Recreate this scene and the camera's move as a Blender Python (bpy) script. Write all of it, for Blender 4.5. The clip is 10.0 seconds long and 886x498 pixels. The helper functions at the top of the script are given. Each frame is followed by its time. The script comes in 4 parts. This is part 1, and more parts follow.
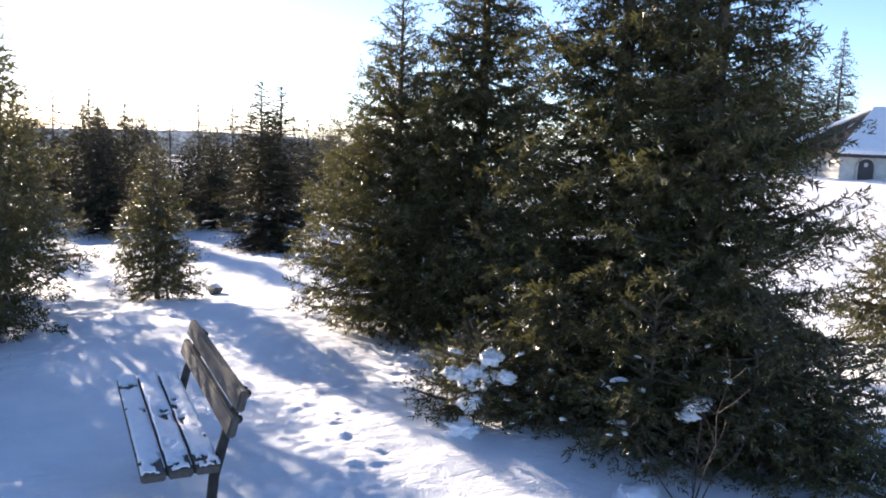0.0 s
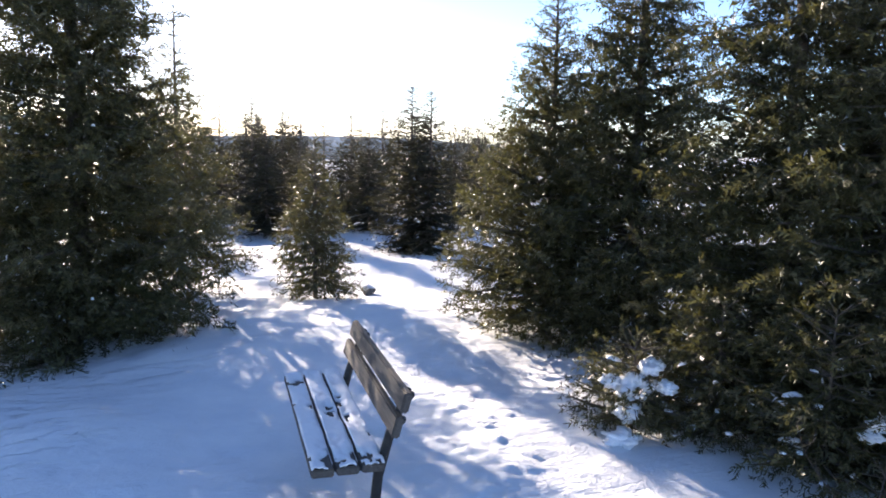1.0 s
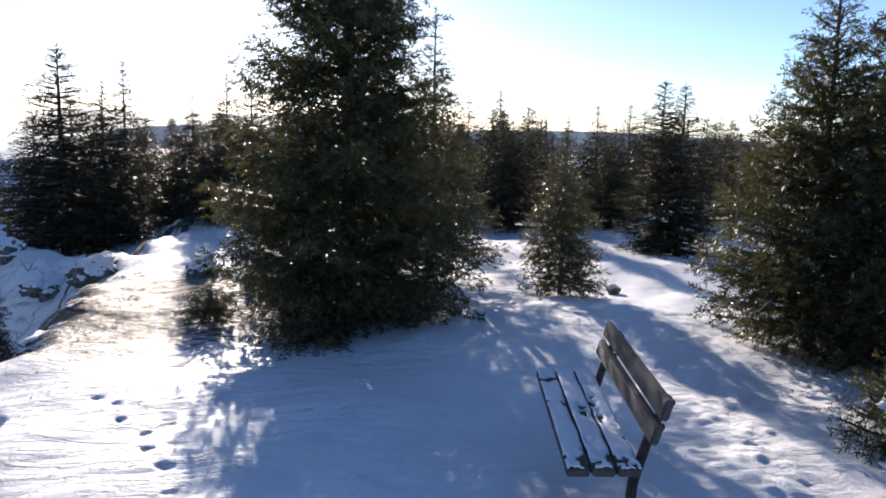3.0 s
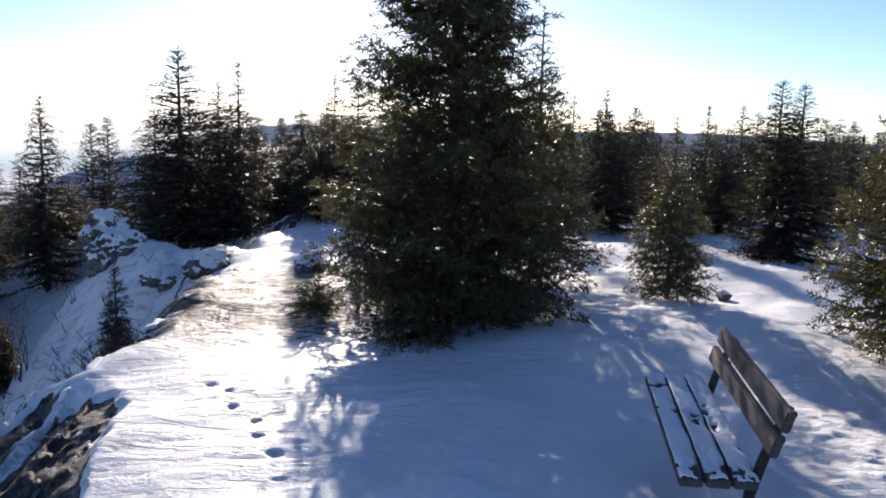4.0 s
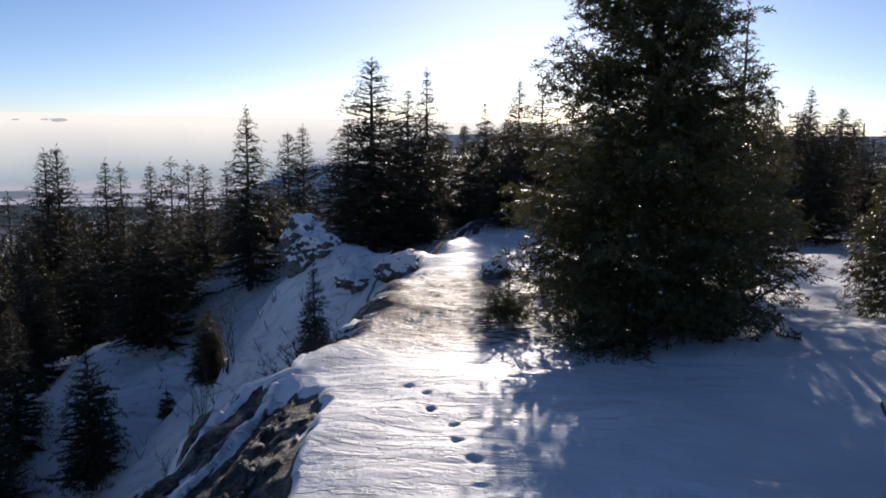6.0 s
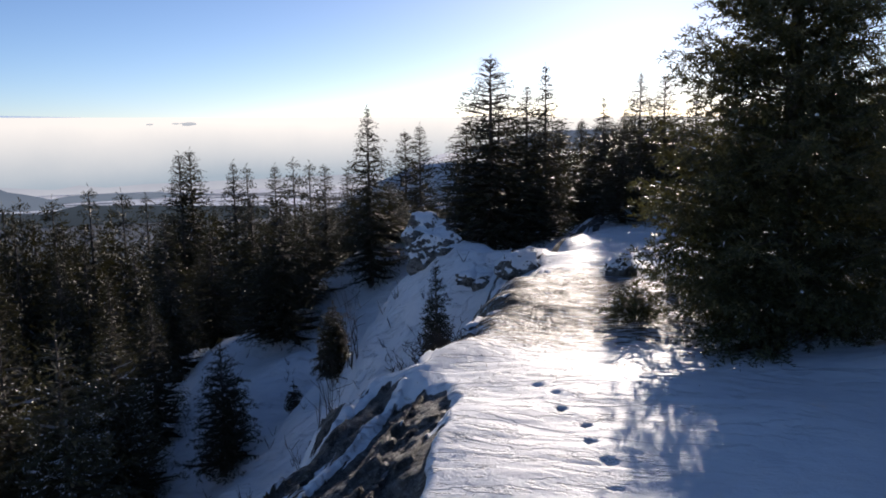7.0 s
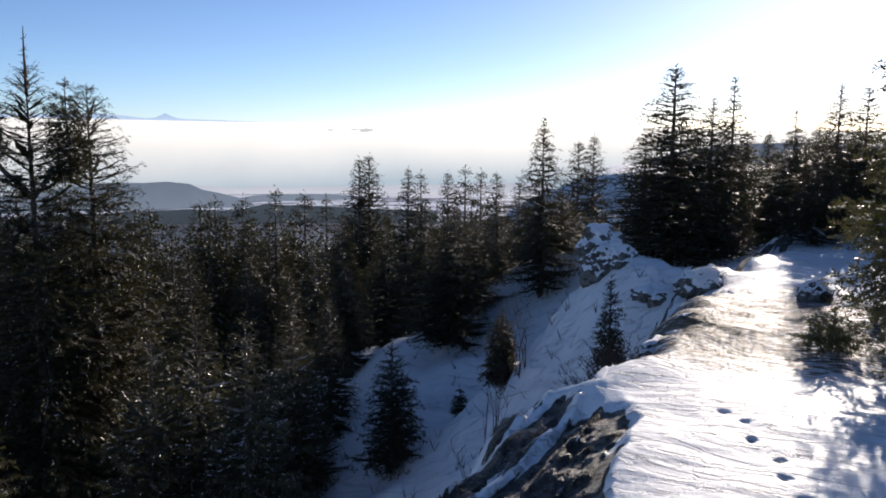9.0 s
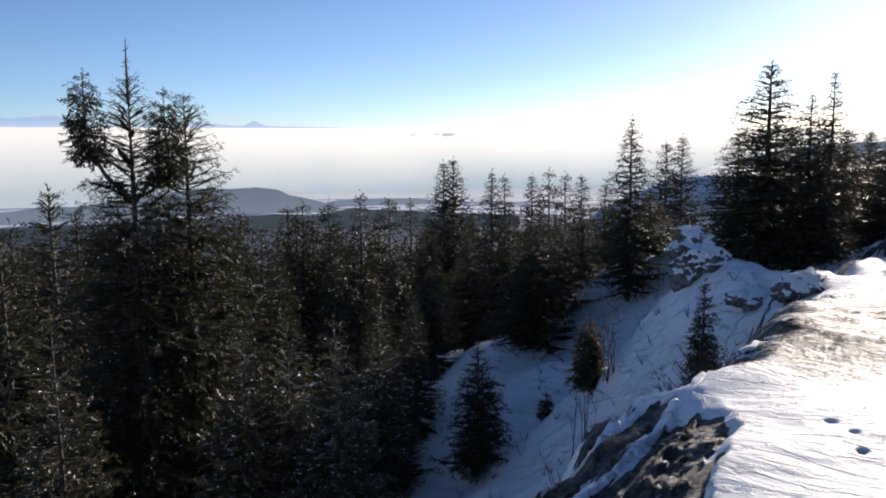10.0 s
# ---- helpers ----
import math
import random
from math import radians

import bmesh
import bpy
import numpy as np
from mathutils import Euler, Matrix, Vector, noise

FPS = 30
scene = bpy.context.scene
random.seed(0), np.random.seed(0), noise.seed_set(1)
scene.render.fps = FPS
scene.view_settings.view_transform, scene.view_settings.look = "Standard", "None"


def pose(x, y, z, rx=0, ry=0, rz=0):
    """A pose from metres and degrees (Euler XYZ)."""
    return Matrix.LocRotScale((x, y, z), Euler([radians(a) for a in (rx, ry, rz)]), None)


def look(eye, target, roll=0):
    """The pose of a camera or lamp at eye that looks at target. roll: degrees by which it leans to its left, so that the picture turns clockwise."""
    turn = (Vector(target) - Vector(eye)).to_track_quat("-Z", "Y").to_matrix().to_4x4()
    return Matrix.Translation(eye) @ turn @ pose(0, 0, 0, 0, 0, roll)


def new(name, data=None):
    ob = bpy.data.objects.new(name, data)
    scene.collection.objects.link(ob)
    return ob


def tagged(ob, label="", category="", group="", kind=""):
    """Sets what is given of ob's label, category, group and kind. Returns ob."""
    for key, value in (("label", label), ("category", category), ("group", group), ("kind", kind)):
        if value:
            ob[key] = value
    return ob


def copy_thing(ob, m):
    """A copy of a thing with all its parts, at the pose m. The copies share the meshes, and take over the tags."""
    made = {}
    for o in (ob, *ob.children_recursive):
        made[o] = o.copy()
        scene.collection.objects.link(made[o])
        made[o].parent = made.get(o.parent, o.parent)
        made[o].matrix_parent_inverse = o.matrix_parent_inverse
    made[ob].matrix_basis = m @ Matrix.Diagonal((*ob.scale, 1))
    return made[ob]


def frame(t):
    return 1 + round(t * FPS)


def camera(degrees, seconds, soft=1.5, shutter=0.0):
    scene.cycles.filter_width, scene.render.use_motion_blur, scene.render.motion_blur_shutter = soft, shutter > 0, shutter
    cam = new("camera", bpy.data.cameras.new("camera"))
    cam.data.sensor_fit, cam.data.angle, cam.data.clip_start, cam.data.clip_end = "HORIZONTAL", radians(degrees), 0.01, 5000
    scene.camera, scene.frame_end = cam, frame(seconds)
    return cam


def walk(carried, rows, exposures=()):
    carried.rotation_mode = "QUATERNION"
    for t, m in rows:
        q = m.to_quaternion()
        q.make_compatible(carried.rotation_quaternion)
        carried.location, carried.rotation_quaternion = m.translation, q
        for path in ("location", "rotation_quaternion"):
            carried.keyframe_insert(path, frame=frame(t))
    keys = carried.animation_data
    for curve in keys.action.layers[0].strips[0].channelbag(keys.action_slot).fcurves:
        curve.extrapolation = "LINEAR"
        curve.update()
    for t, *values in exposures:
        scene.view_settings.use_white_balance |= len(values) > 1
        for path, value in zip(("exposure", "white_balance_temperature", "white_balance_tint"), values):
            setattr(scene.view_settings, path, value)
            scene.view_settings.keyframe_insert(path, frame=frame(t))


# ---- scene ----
cam = camera(57.0, 10.0, soft=1.8)
# seconds, x, y, z, yaw, pitch, roll
PATH = [
    (0.0, 0.142, 0.416, 1.919, 0.00, -8.00, 2.07),
    (0.5, 0.092, 0.442, 1.922, 5.30, -8.21, 1.35),
    (1.0, 0.038, 0.443, 1.921, 10.02, -8.11, 1.17),
    (1.5, -0.017, 0.442, 1.919, 13.10, -7.95, 1.90),
    (2.0, -0.065, 0.430, 1.919, 17.40, -8.12, 1.86),
    (3.5, -0.100, 0.363, 1.954, 30.48, -8.91, 1.10),
    (4.0, -0.142, 0.366, 1.925, 33.59, -8.88, 1.37),
    (4.5, -0.169, 0.373, 1.904, 36.38, -9.02, 1.65),
    (5.0, -0.245, 0.387, 1.893, 39.71, -8.94, 1.73),
    (6.5, -0.382, 0.295, 1.892, 49.54, -8.52, -0.32),
    (7.0, -0.438, 0.268, 1.892, 53.94, -8.73, -0.77),
    (7.5, -0.480, 0.257, 1.875, 58.08, -8.82, -0.47),
    (8.0, -0.511, 0.239, 1.882, 60.54, -8.39, -0.06),
    (8.5, -0.515, 0.201, 1.876, 62.93, -8.39, 0.08),
    (9.0, -0.545, 0.174, 1.891, 65.57, -8.06, 0.31),
    (9.5, -0.558, 0.135, 1.875, 69.06, -7.91, -0.01),
    (10.0, -0.588, 0.118, 1.874, 71.37, -7.78, -0.49),
]
walk(cam, [(t, pose(x, y, z, 90 + pitch, 0, yaw) @ pose(0, 0, 0, 0, 0, roll)) for t, x, y, z, yaw, pitch, roll in PATH],
     exposures=[(0.0, 1.85, 7050, 18), (1.0, 1.9, 6950, 18), (2.0, 1.28, 6650, 17), (4.0, 0.83, 6550, 17), (5.0, 0.35, 6500, 17), (6.5, 0.12, 6500, 18), (8.0, 0.5, 6550, 17), (10.0, 0.42, 6500, 16)])

# ---- light ----
SUN_AZ, SUN_EL = 39.5, 13.5  # degrees left of +y, degrees up
world = bpy.data.worlds.new("winter_sky")
scene.world = world
world.use_nodes = True
wn = world.node_tree.nodes
sky = wn.new("ShaderNodeTexSky")
sky.sky_type = "NISHITA"
sky.sun_disc = False
sky.sun_elevation = radians(SUN_EL)
sky.sun_rotation = radians(-SUN_AZ)
sky.altitude = 2000
sky.air_density, sky.dust_density, sky.ozone_density = 0.75, 0.75, 3.2
world.node_tree.links.new(sky.outputs[0], wn["Background"].inputs[0])
wn["Background"].inputs[1].default_value = 0.095
sun_data = bpy.data.lights.new("sun", "SUN")
sun_data.energy, sun_data.angle, sun_data.color = 5.0, radians(0.53), (1.0, 0.91, 0.78)
sun_dir = Vector((-math.sin(radians(SUN_AZ)) * math.cos(radians(SUN_EL)), math.cos(radians(SUN_AZ)) * math.cos(radians(SUN_EL)), math.sin(radians(SUN_EL))))
sun = new("sun", sun_data)
sun.matrix_world = look(sun_dir * 100, (0, 0, 0))


# ---- materials ----
def material(name):
    m = bpy.data.materials.new(name)
    m.use_nodes = True
    nodes, links = m.node_tree.nodes, m.node_tree.links
    return m, nodes, links, nodes["Principled BSDF"]


def noise_node(nodes, links, scale, detail=4.0, rough=0.6, vec=None, kind="ShaderNodeTexNoise"):
    n = nodes.new(kind)
    n.inputs["Scale"].default_value = scale
    n.inputs["Detail"].default_value = detail
    n.inputs["Roughness"].default_value = rough
    if vec is not None:
        links.new(vec, n.inputs["Vector"])
    return n


def ramp(nodes, links, src, stops):
    r = nodes.new("ShaderNodeValToRGB")
    while len(r.color_ramp.elements) < len(stops):
        r.color_ramp.elements.new(0.5)
    for e, (p, c) in zip(r.color_ramp.elements, stops):
        e.position = p
        e.color = (c, c, c, 1) if isinstance(c, (int, float)) else (*c, 1)
    links.new(src, r.inputs[0])
    return r.outputs[0]


def mix(nodes, links, fac, a, b, mode="MIX"):
    n = nodes.new("ShaderNodeMix")
    n.data_type, n.blend_type = "RGBA", mode
    for sock, v in ((n.inputs[0], fac), (n.inputs[6], a), (n.inputs[7], b)):
        if isinstance(v, (int, float)):
            sock.default_value = v
        elif isinstance(v, tuple):
            sock.default_value = (*v, 1)
        else:
            links.new(v, sock)
    return n.outputs[2]


def maths(nodes, links, op, a, b=0.0, clamp=False):
    n = nodes.new("ShaderNodeMath")
    n.operation, n.use_clamp = op, clamp
    for sock, v in zip(n.inputs, (a, b)):
        if isinstance(v, (int, float)):
            sock.default_value = v
        else:
            links.new(v, sock)
    return n.outputs[0]


def bump(nodes, links, height, strength, distance, normal=None):
    b = nodes.new("ShaderNodeBump")
    b.inputs["Strength"].default_value, b.inputs["Distance"].default_value = strength, distance
    links.new(height, b.inputs["Height"])
    if normal is not None:
        links.new(normal, b.inputs["Normal"])
    return b.outputs[0]


def make_snow(name):
    m, n, l, p = material(name)
    pos = n.new("ShaderNodeNewGeometry").outputs["Position"]
    soft = noise_node(n, l, 3.0, 5, 0.6, pos)
    fine = noise_node(n, l, 60.0, 3, 0.7, pos)
    l.new(ramp(n, l, soft.outputs[0], [(0.3, (0.80, 0.82, 0.85)), (0.7, (0.90, 0.91, 0.92))]), p.inputs["Base Color"])
    p.inputs["Roughness"].default_value = 0.55
    p.inputs["Specular IOR Level"].default_value = 0.35
    h = bump(n, l, soft.outputs[0], 0.5, 0.05)
    l.new(bump(n, l, fine.outputs[0], 0.25, 0.006, h), p.inputs["Normal"])
    return m


def rock_colour(n, l, pos):
    """Grey limestone, mottled with dark and pale lichen and a little moss."""
    a = noise_node(n, l, 2.6, 8, 0.65, pos)
    b = noise_node(n, l, 13.0, 7, 0.72, pos)
    s = noise_node(n, l, 38.0, 3, 0.6, pos)
    g = noise_node(n, l, 5.0, 5, 0.6, pos)
    c = mix(n, l, ramp(n, l, a.outputs[0], [(0.35, 0.0), (0.62, 1.0)]), (0.075, 0.074, 0.072), (0.215, 0.21, 0.2))
    c = mix(n, l, ramp(n, l, b.outputs[0], [(0.42, 0.0), (0.56, 1.0)]), (0.038, 0.037, 0.036), c)
    c = mix(n, l, ramp(n, l, g.outputs[0], [(0.56, 0.0), (0.66, 0.6)]), c, (0.085, 0.072, 0.04))
    d = mix(n, l, ramp(n, l, s.outputs[0], [(0.60, 0.0), (0.66, 0.7)]), c, (0.36, 0.36, 0.34))
    return d, b.outputs[0]


def make_ground():
    """Wind-packed snow, bare rock where it is steep, dry turf showing through on the ridge."""
    m, n, l, p = material("snowfield")
    geo = n.new("ShaderNodeNewGeometry")
    pos = geo.outputs["Position"]
    sep = n.new("ShaderNodeSeparateXYZ")
    l.new(pos, sep.inputs[0])
    nor = n.new("ShaderNodeSeparateXYZ")
    l.new(geo.outputs["True Normal"], nor.inputs[0])
    soft = noise_node(n, l, 2.5, 6, 0.6, pos)
    fine = noise_node(n, l, 45.0, 3, 0.7, pos)
    stretch = n.new("ShaderNodeMapping")
    stretch.vector_type = "TEXTURE"
    stretch.inputs["Rotation"].default_value = (0, 0, radians(38))
    stretch.inputs["Scale"].default_value = (1.5, 0.33, 1.0)
    l.new(pos, stretch.inputs[0])
    drift = noise_node(n, l, 0.95, 7, 0.58, stretch.outputs[0])
    snow = ramp(n, l, soft.outputs[0], [(0.3, (0.78, 0.81, 0.85)), (0.7, (0.90, 0.91, 0.92))])
    rock, rockh = rock_colour(n, l, pos)
    # bare rock, with snow lying along its slanting joints
    attr = n.new("ShaderNodeAttribute")
    attr.attribute_name = "bare"
    joint = n.new("ShaderNodeMapping")
    joint.vector_type = "TEXTURE"
    joint.inputs["Rotation"].default_value = (0, 0, radians(-63))
    joint.inputs["Scale"].default_value = (3.2, 0.34, 1.0)
    l.new(pos, joint.inputs[0])
    broken = noise_node(n, l, 1.9, 6, 0.52, joint.outputs[0])
    gate = maths(n, l, "ADD", maths(n, l, "MULTIPLY", attr.outputs["Fac"], 0.625), maths(n, l, "MULTIPLY", maths(n, l, "SUBTRACT", broken.outputs[0], 0.5), 1.5))
    is_rock = ramp(n, l, gate, [(0.555, 0.0), (0.575, 1.0)])
    # blown-off turf on the crest
    dx = maths(n, l, "DIVIDE", maths(n, l, "ADD", sep.outputs[0], 6.9), 2.0)
    dy = maths(n, l, "DIVIDE", maths(n, l, "SUBTRACT", sep.outputs[1], 6.6), 2.5)
    near = maths(n, l, "SUBTRACT", 1.0, maths(n, l, "ADD", maths(n, l, "MULTIPLY", dx, dx), maths(n, l, "MULTIPLY", dy, dy)), True)
    blades = noise_node(n, l, 8.5, 7, 0.72, stretch.outputs[0])
    turf = ramp(n, l, maths(n, l, "ADD", blades.outputs[0], maths(n, l, "MULTIPLY", near, 0.13)), [(0.535, 0.0), (0.565, 1.0)])
    turf = maths(n, l, "MULTIPLY", turf, maths(n, l, "MULTIPLY", near, 4.0, True), True)
    straw = mix(n, l, ramp(n, l, fine.outputs[0], [(0.35, 0.0), (0.65, 1.0)]), (0.05, 0.037, 0.025), (0.2, 0.15, 0.09))
    col = mix(n, l, turf, snow, straw)
    col = mix(n, l, is_rock, col, rock)
    # the valley: woods and snowy fields, far below, with haze painted into their colours
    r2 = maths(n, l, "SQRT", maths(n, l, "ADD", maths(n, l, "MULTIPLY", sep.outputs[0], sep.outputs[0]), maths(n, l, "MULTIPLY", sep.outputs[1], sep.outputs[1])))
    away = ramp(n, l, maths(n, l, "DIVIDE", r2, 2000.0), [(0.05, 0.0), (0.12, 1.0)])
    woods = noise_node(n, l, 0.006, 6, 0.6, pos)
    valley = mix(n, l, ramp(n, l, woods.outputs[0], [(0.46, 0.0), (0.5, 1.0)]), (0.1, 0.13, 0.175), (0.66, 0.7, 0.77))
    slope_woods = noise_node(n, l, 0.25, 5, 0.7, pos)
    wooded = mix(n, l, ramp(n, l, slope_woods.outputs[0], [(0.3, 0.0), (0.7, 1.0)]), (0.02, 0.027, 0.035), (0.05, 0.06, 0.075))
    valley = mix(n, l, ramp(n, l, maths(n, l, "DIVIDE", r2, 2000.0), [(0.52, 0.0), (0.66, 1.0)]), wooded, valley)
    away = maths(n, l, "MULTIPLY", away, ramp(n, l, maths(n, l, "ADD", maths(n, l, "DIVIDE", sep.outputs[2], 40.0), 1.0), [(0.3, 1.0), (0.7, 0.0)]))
    # painted haze: the ground's own colour pales from 2.4 km outwards
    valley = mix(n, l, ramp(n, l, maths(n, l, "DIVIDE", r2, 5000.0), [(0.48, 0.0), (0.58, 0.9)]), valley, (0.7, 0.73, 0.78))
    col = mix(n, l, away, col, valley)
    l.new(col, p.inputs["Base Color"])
    p.inputs["Roughness"].default_value = 0.6
    p.inputs["Specular IOR Level"].default_value = 0.3
    plates = noise_node(n, l, 1.7, 8, 0.6, stretch.outputs[0])
    windward = ramp(n, l, maths(n, l, "MULTIPLY", sep.outputs[0], -0.1), [(0.27, 0.1), (0.40, 1.0)])
    rough_crust = ramp(n, l, drift.outputs[0], [(0.43, 0.0), (0.45, 0.5), (0.54, 0.55), (0.56, 1.0)])
    h = bump(n, l, maths(n, l, "MULTIPLY", rough_crust, windward), 0.9, 0.06)
    torn = ramp(n, l, plates.outputs[0], [(0.40, 0.0), (0.415, 0.45), (0.585, 0.55), (0.6, 1.0)])
    h = bump(n, l, maths(n, l, "MULTIPLY", torn, windward), 0.8, 0.045, h)
    h = bump(n, l, maths(n, l, "MULTIPLY", blades.outputs[0], maths(n, l, "MULTIPLY", near, 2.0, True)), 0.7, 0.03, h)
    h = bump(n, l, soft.outputs[0], 0.35, 0.06, h)
    lumps = noise_node(n, l, 8.0, 4, 0.55, pos)
    h = bump(n, l, lumps.outputs[0], 0.3, 0.03, h)
    h = bump(n, l, mix(n, l, is_rock, fine.outputs[0], rockh), 0.4, 0.02, h)
    crack = noise_node(n, l, 6.0, 9, 0.72, pos)
    h = bump(n, l, maths(n, l, "MULTIPLY", crack.outputs[0], is_rock), 1.0, 0.11, h)
    l.new(h, p.inputs["Normal"])
    return m


def make_needles(name, dark, light, rough, through_light, frosted, gloss):
    m, n, l, p = material(name)
    geo = n.new("ShaderNodeNewGeometry")
    clump = noise_node(n, l, 2.0, 4, 0.6, geo.outputs["Position"])
    c = mix(n, l, geo.outputs["Random Per Island"], dark, light)
    c = mix(n, l, maths(n, l, "MULTIPLY", ramp(n, l, clump.outputs[0], [(0.35, 0.0), (0.7, 1.0)]), 0.5), c, (0.055, 0.045, 0.022))
    rime = ramp(n, l, maths(n, l, "FRACT", maths(n, l, "MULTIPLY", geo.outputs["Random Per Island"], 97.0)), [(1.0 - frosted, 0.0), (1.005 - frosted, 1.0)])
    c = mix(n, l, rime, c, (0.62, 0.64, 0.66))
    l.new(c, p.inputs["Base Color"])
    p.inputs["Roughness"].default_value = rough
    p.inputs["Specular IOR Level"].default_value = gloss
    # light shines a little through the green shoots
    thin = n.new("ShaderNodeBsdfTranslucent")
    l.new(mix(n, l, 0.5, c, (0.16, 0.15, 0.03)), thin.inputs["Color"])
    both = n.new("ShaderNodeMixShader")
    both.inputs[0].default_value = through_light
    l.new(p.outputs[0], both.inputs[1])
    l.new(thin.outputs[0], both.inputs[2])
    l.new(both.outputs[0], n["Material Output"].inputs["Surface"])
    return m


def make_bark():
    m, n, l, p = material("spruce_bark")
    pos = n.new("ShaderNodeNewGeometry").outputs["Position"]
    a = noise_node(n, l, 18.0, 6, 0.7, pos)
    l.new(ramp(n, l, a.outputs[0], [(0.35, (0.045, 0.035, 0.028)), (0.7, (0.17, 0.14, 0.115))]), p.inputs["Base Color"])
    p.inputs["Roughness"].default_value = 0.9
    l.new(bump(n, l, a.outputs[0], 0.8, 0.01), p.inputs["Normal"])
    return m


def make_wood():
    """Weathered grey-brown bench boards, grain along local y."""
    m, n, l, p = material("weathered_wood")
    co = n.new("ShaderNodeTexCoord").outputs["Object"]
    st = n.new("ShaderNodeMapping")
    st.inputs["Scale"].default_value = (30.0, 1.6, 30.0)
    l.new(co, st.inputs[0])
    a = noise_node(n, l, 2.0, 8, 0.7, st.outputs[0])
    b = noise_node(n, l, 5.0, 4, 0.6, co)
    c = ramp(n, l, a.outputs[0], [(0.3, (0.045, 0.036, 0.03)), (0.7, (0.135, 0.11, 0.09))])
    c = mix(n, l, ramp(n, l, b.outputs[0], [(0.45, 0.0), (0.7, 0.6)]), c, (0.11, 0.1, 0.085))
    l.new(c, p.inputs["Base Color"])
    p.inputs["Roughness"].default_value = 0.75
    l.new(bump(n, l, a.outputs[0], 0.5, 0.004), p.inputs["Normal"])
    return m


def make_plain(name, a, b, scale, rough=0.8, metal=0.0, relief=0.3):
    m, n, l, p = material(name)
    pos = n.new("ShaderNodeNewGeometry").outputs["Position"]
    t = noise_node(n, l, scale, 6, 0.65, pos)
    l.new(ramp(n, l, t.outputs[0], [(0.35, a), (0.68, b)]), p.inputs["Base Color"])
    p.inputs["Roughness"].default_value, p.inputs["Metallic"].default_value = rough, metal
    l.new(bump(n, l, t.outputs[0], relief, 0.01), p.inputs["Normal"])
    return m


def make_rock():
    """Limestone that holds snow on its flatter faces."""
    m, n, l, p = material("snowy_limestone")
    geo = n.new("ShaderNodeNewGeometry")
    pos = geo.outputs["Position"]
    nor = n.new("ShaderNodeSeparateXYZ")
    l.new(geo.outputs["Normal"], nor.inputs[0])
    rock, h = rock_colour(n, l, pos)
    br = noise_node(n, l, 4.5, 7, 0.66, pos)
    up = maths(n, l, "ADD", nor.outputs[2], maths(n, l, "MULTIPLY", maths(n, l, "SUBTRACT", br.outputs[0], 0.5), 2.2))
    l.new(mix(n, l, ramp(n, l, up, [(0.40, 0.0), (0.46, 1.0)]), rock, (0.87, 0.88, 0.9)), p.inputs["Base Color"])
    p.inputs["Roughness"].default_value = 0.8
    l.new(bump(n, l, h, 0.6, 0.03), p.inputs["Normal"])
    return m


SNOW = make_snow("fresh_snow")
GROUND = make_ground()
NEEDLES = make_needles("spruce_needles", (0.027, 0.029, 0.013), (0.118, 0.111, 0.041), 0.45, 0.2, 0.012, 0.45)
# darker copy of the needles: shade painted in for far and shaded spruces
NEEDLES_SHADED = make_needles("spruce_needles_shaded", (0.018, 0.019, 0.012), (0.045, 0.042, 0.024), 0.6, 0.1, 0.008, 0.25)
NEEDLES_FROSTED = make_needles("frosted_spruce_needles", (0.03, 0.029, 0.015), (0.12, 0.105, 0.048), 0.4, 0.2, 0.03, 0.5)
BARK = make_bark()
WOOD = make_wood()
STEEL = make_plain("painted_steel", (0.025, 0.025, 0.025), (0.05, 0.048, 0.045), 30.0, 0.5, 0.6)
ROCK = make_rock()
PLASTER = make_plain("old_lime_plaster", (0.42, 0.39, 0.34), (0.62, 0.59, 0.53), 1.5)
SHINGLE = make_plain("brown_roof_shingles", (0.025, 0.018, 0.015), (0.075, 0.052, 0.042), 4.0)
DOOR_WOOD = make_plain("dark_door_wood", (0.05, 0.04, 0.038), (0.09, 0.075, 0.07), 6.0)
TWIG = make_plain("bare_twigs", (0.035, 0.026, 0.022), (0.085, 0.06, 0.048), 20.0)


# ---- mesh helpers ----
def mesh_object(name, verts, faces, mat, parent=None, smooth=False):
    me = bpy.data.meshes.new(name)
    verts = np.asarray(verts, dtype=np.float32)
    faces = np.asarray(faces, dtype=np.int32)
    k = faces.shape[1]
    me.vertices.add(len(verts))
    me.vertices.foreach_set("co", verts.ravel())
    me.loops.add(faces.size)
    me.loops.foreach_set("vertex_index", faces.ravel())
    me.polygons.add(len(faces))
    me.polygons.foreach_set("loop_start", np.arange(0, faces.size, k, dtype=np.int32))
    me.update(calc_edges=True)
    me.materials.append(mat)
    if smooth:
        me.polygons.foreach_set("use_smooth", np.ones(len(faces), dtype=bool))
    ob = new(name, me)
    ob.parent = parent
    return ob


def part(name, bm, mat, parent, label="", smooth=False):
    me = bpy.data.meshes.new(name)
    bm.to_mesh(me)
    bm.free()
    me.materials.append(mat)
    if smooth:
        for f in me.polygons:
            f.use_smooth = True
    ob = new(name, me)
    ob.parent = parent
    if label:
        ob["label"] = label
    return ob


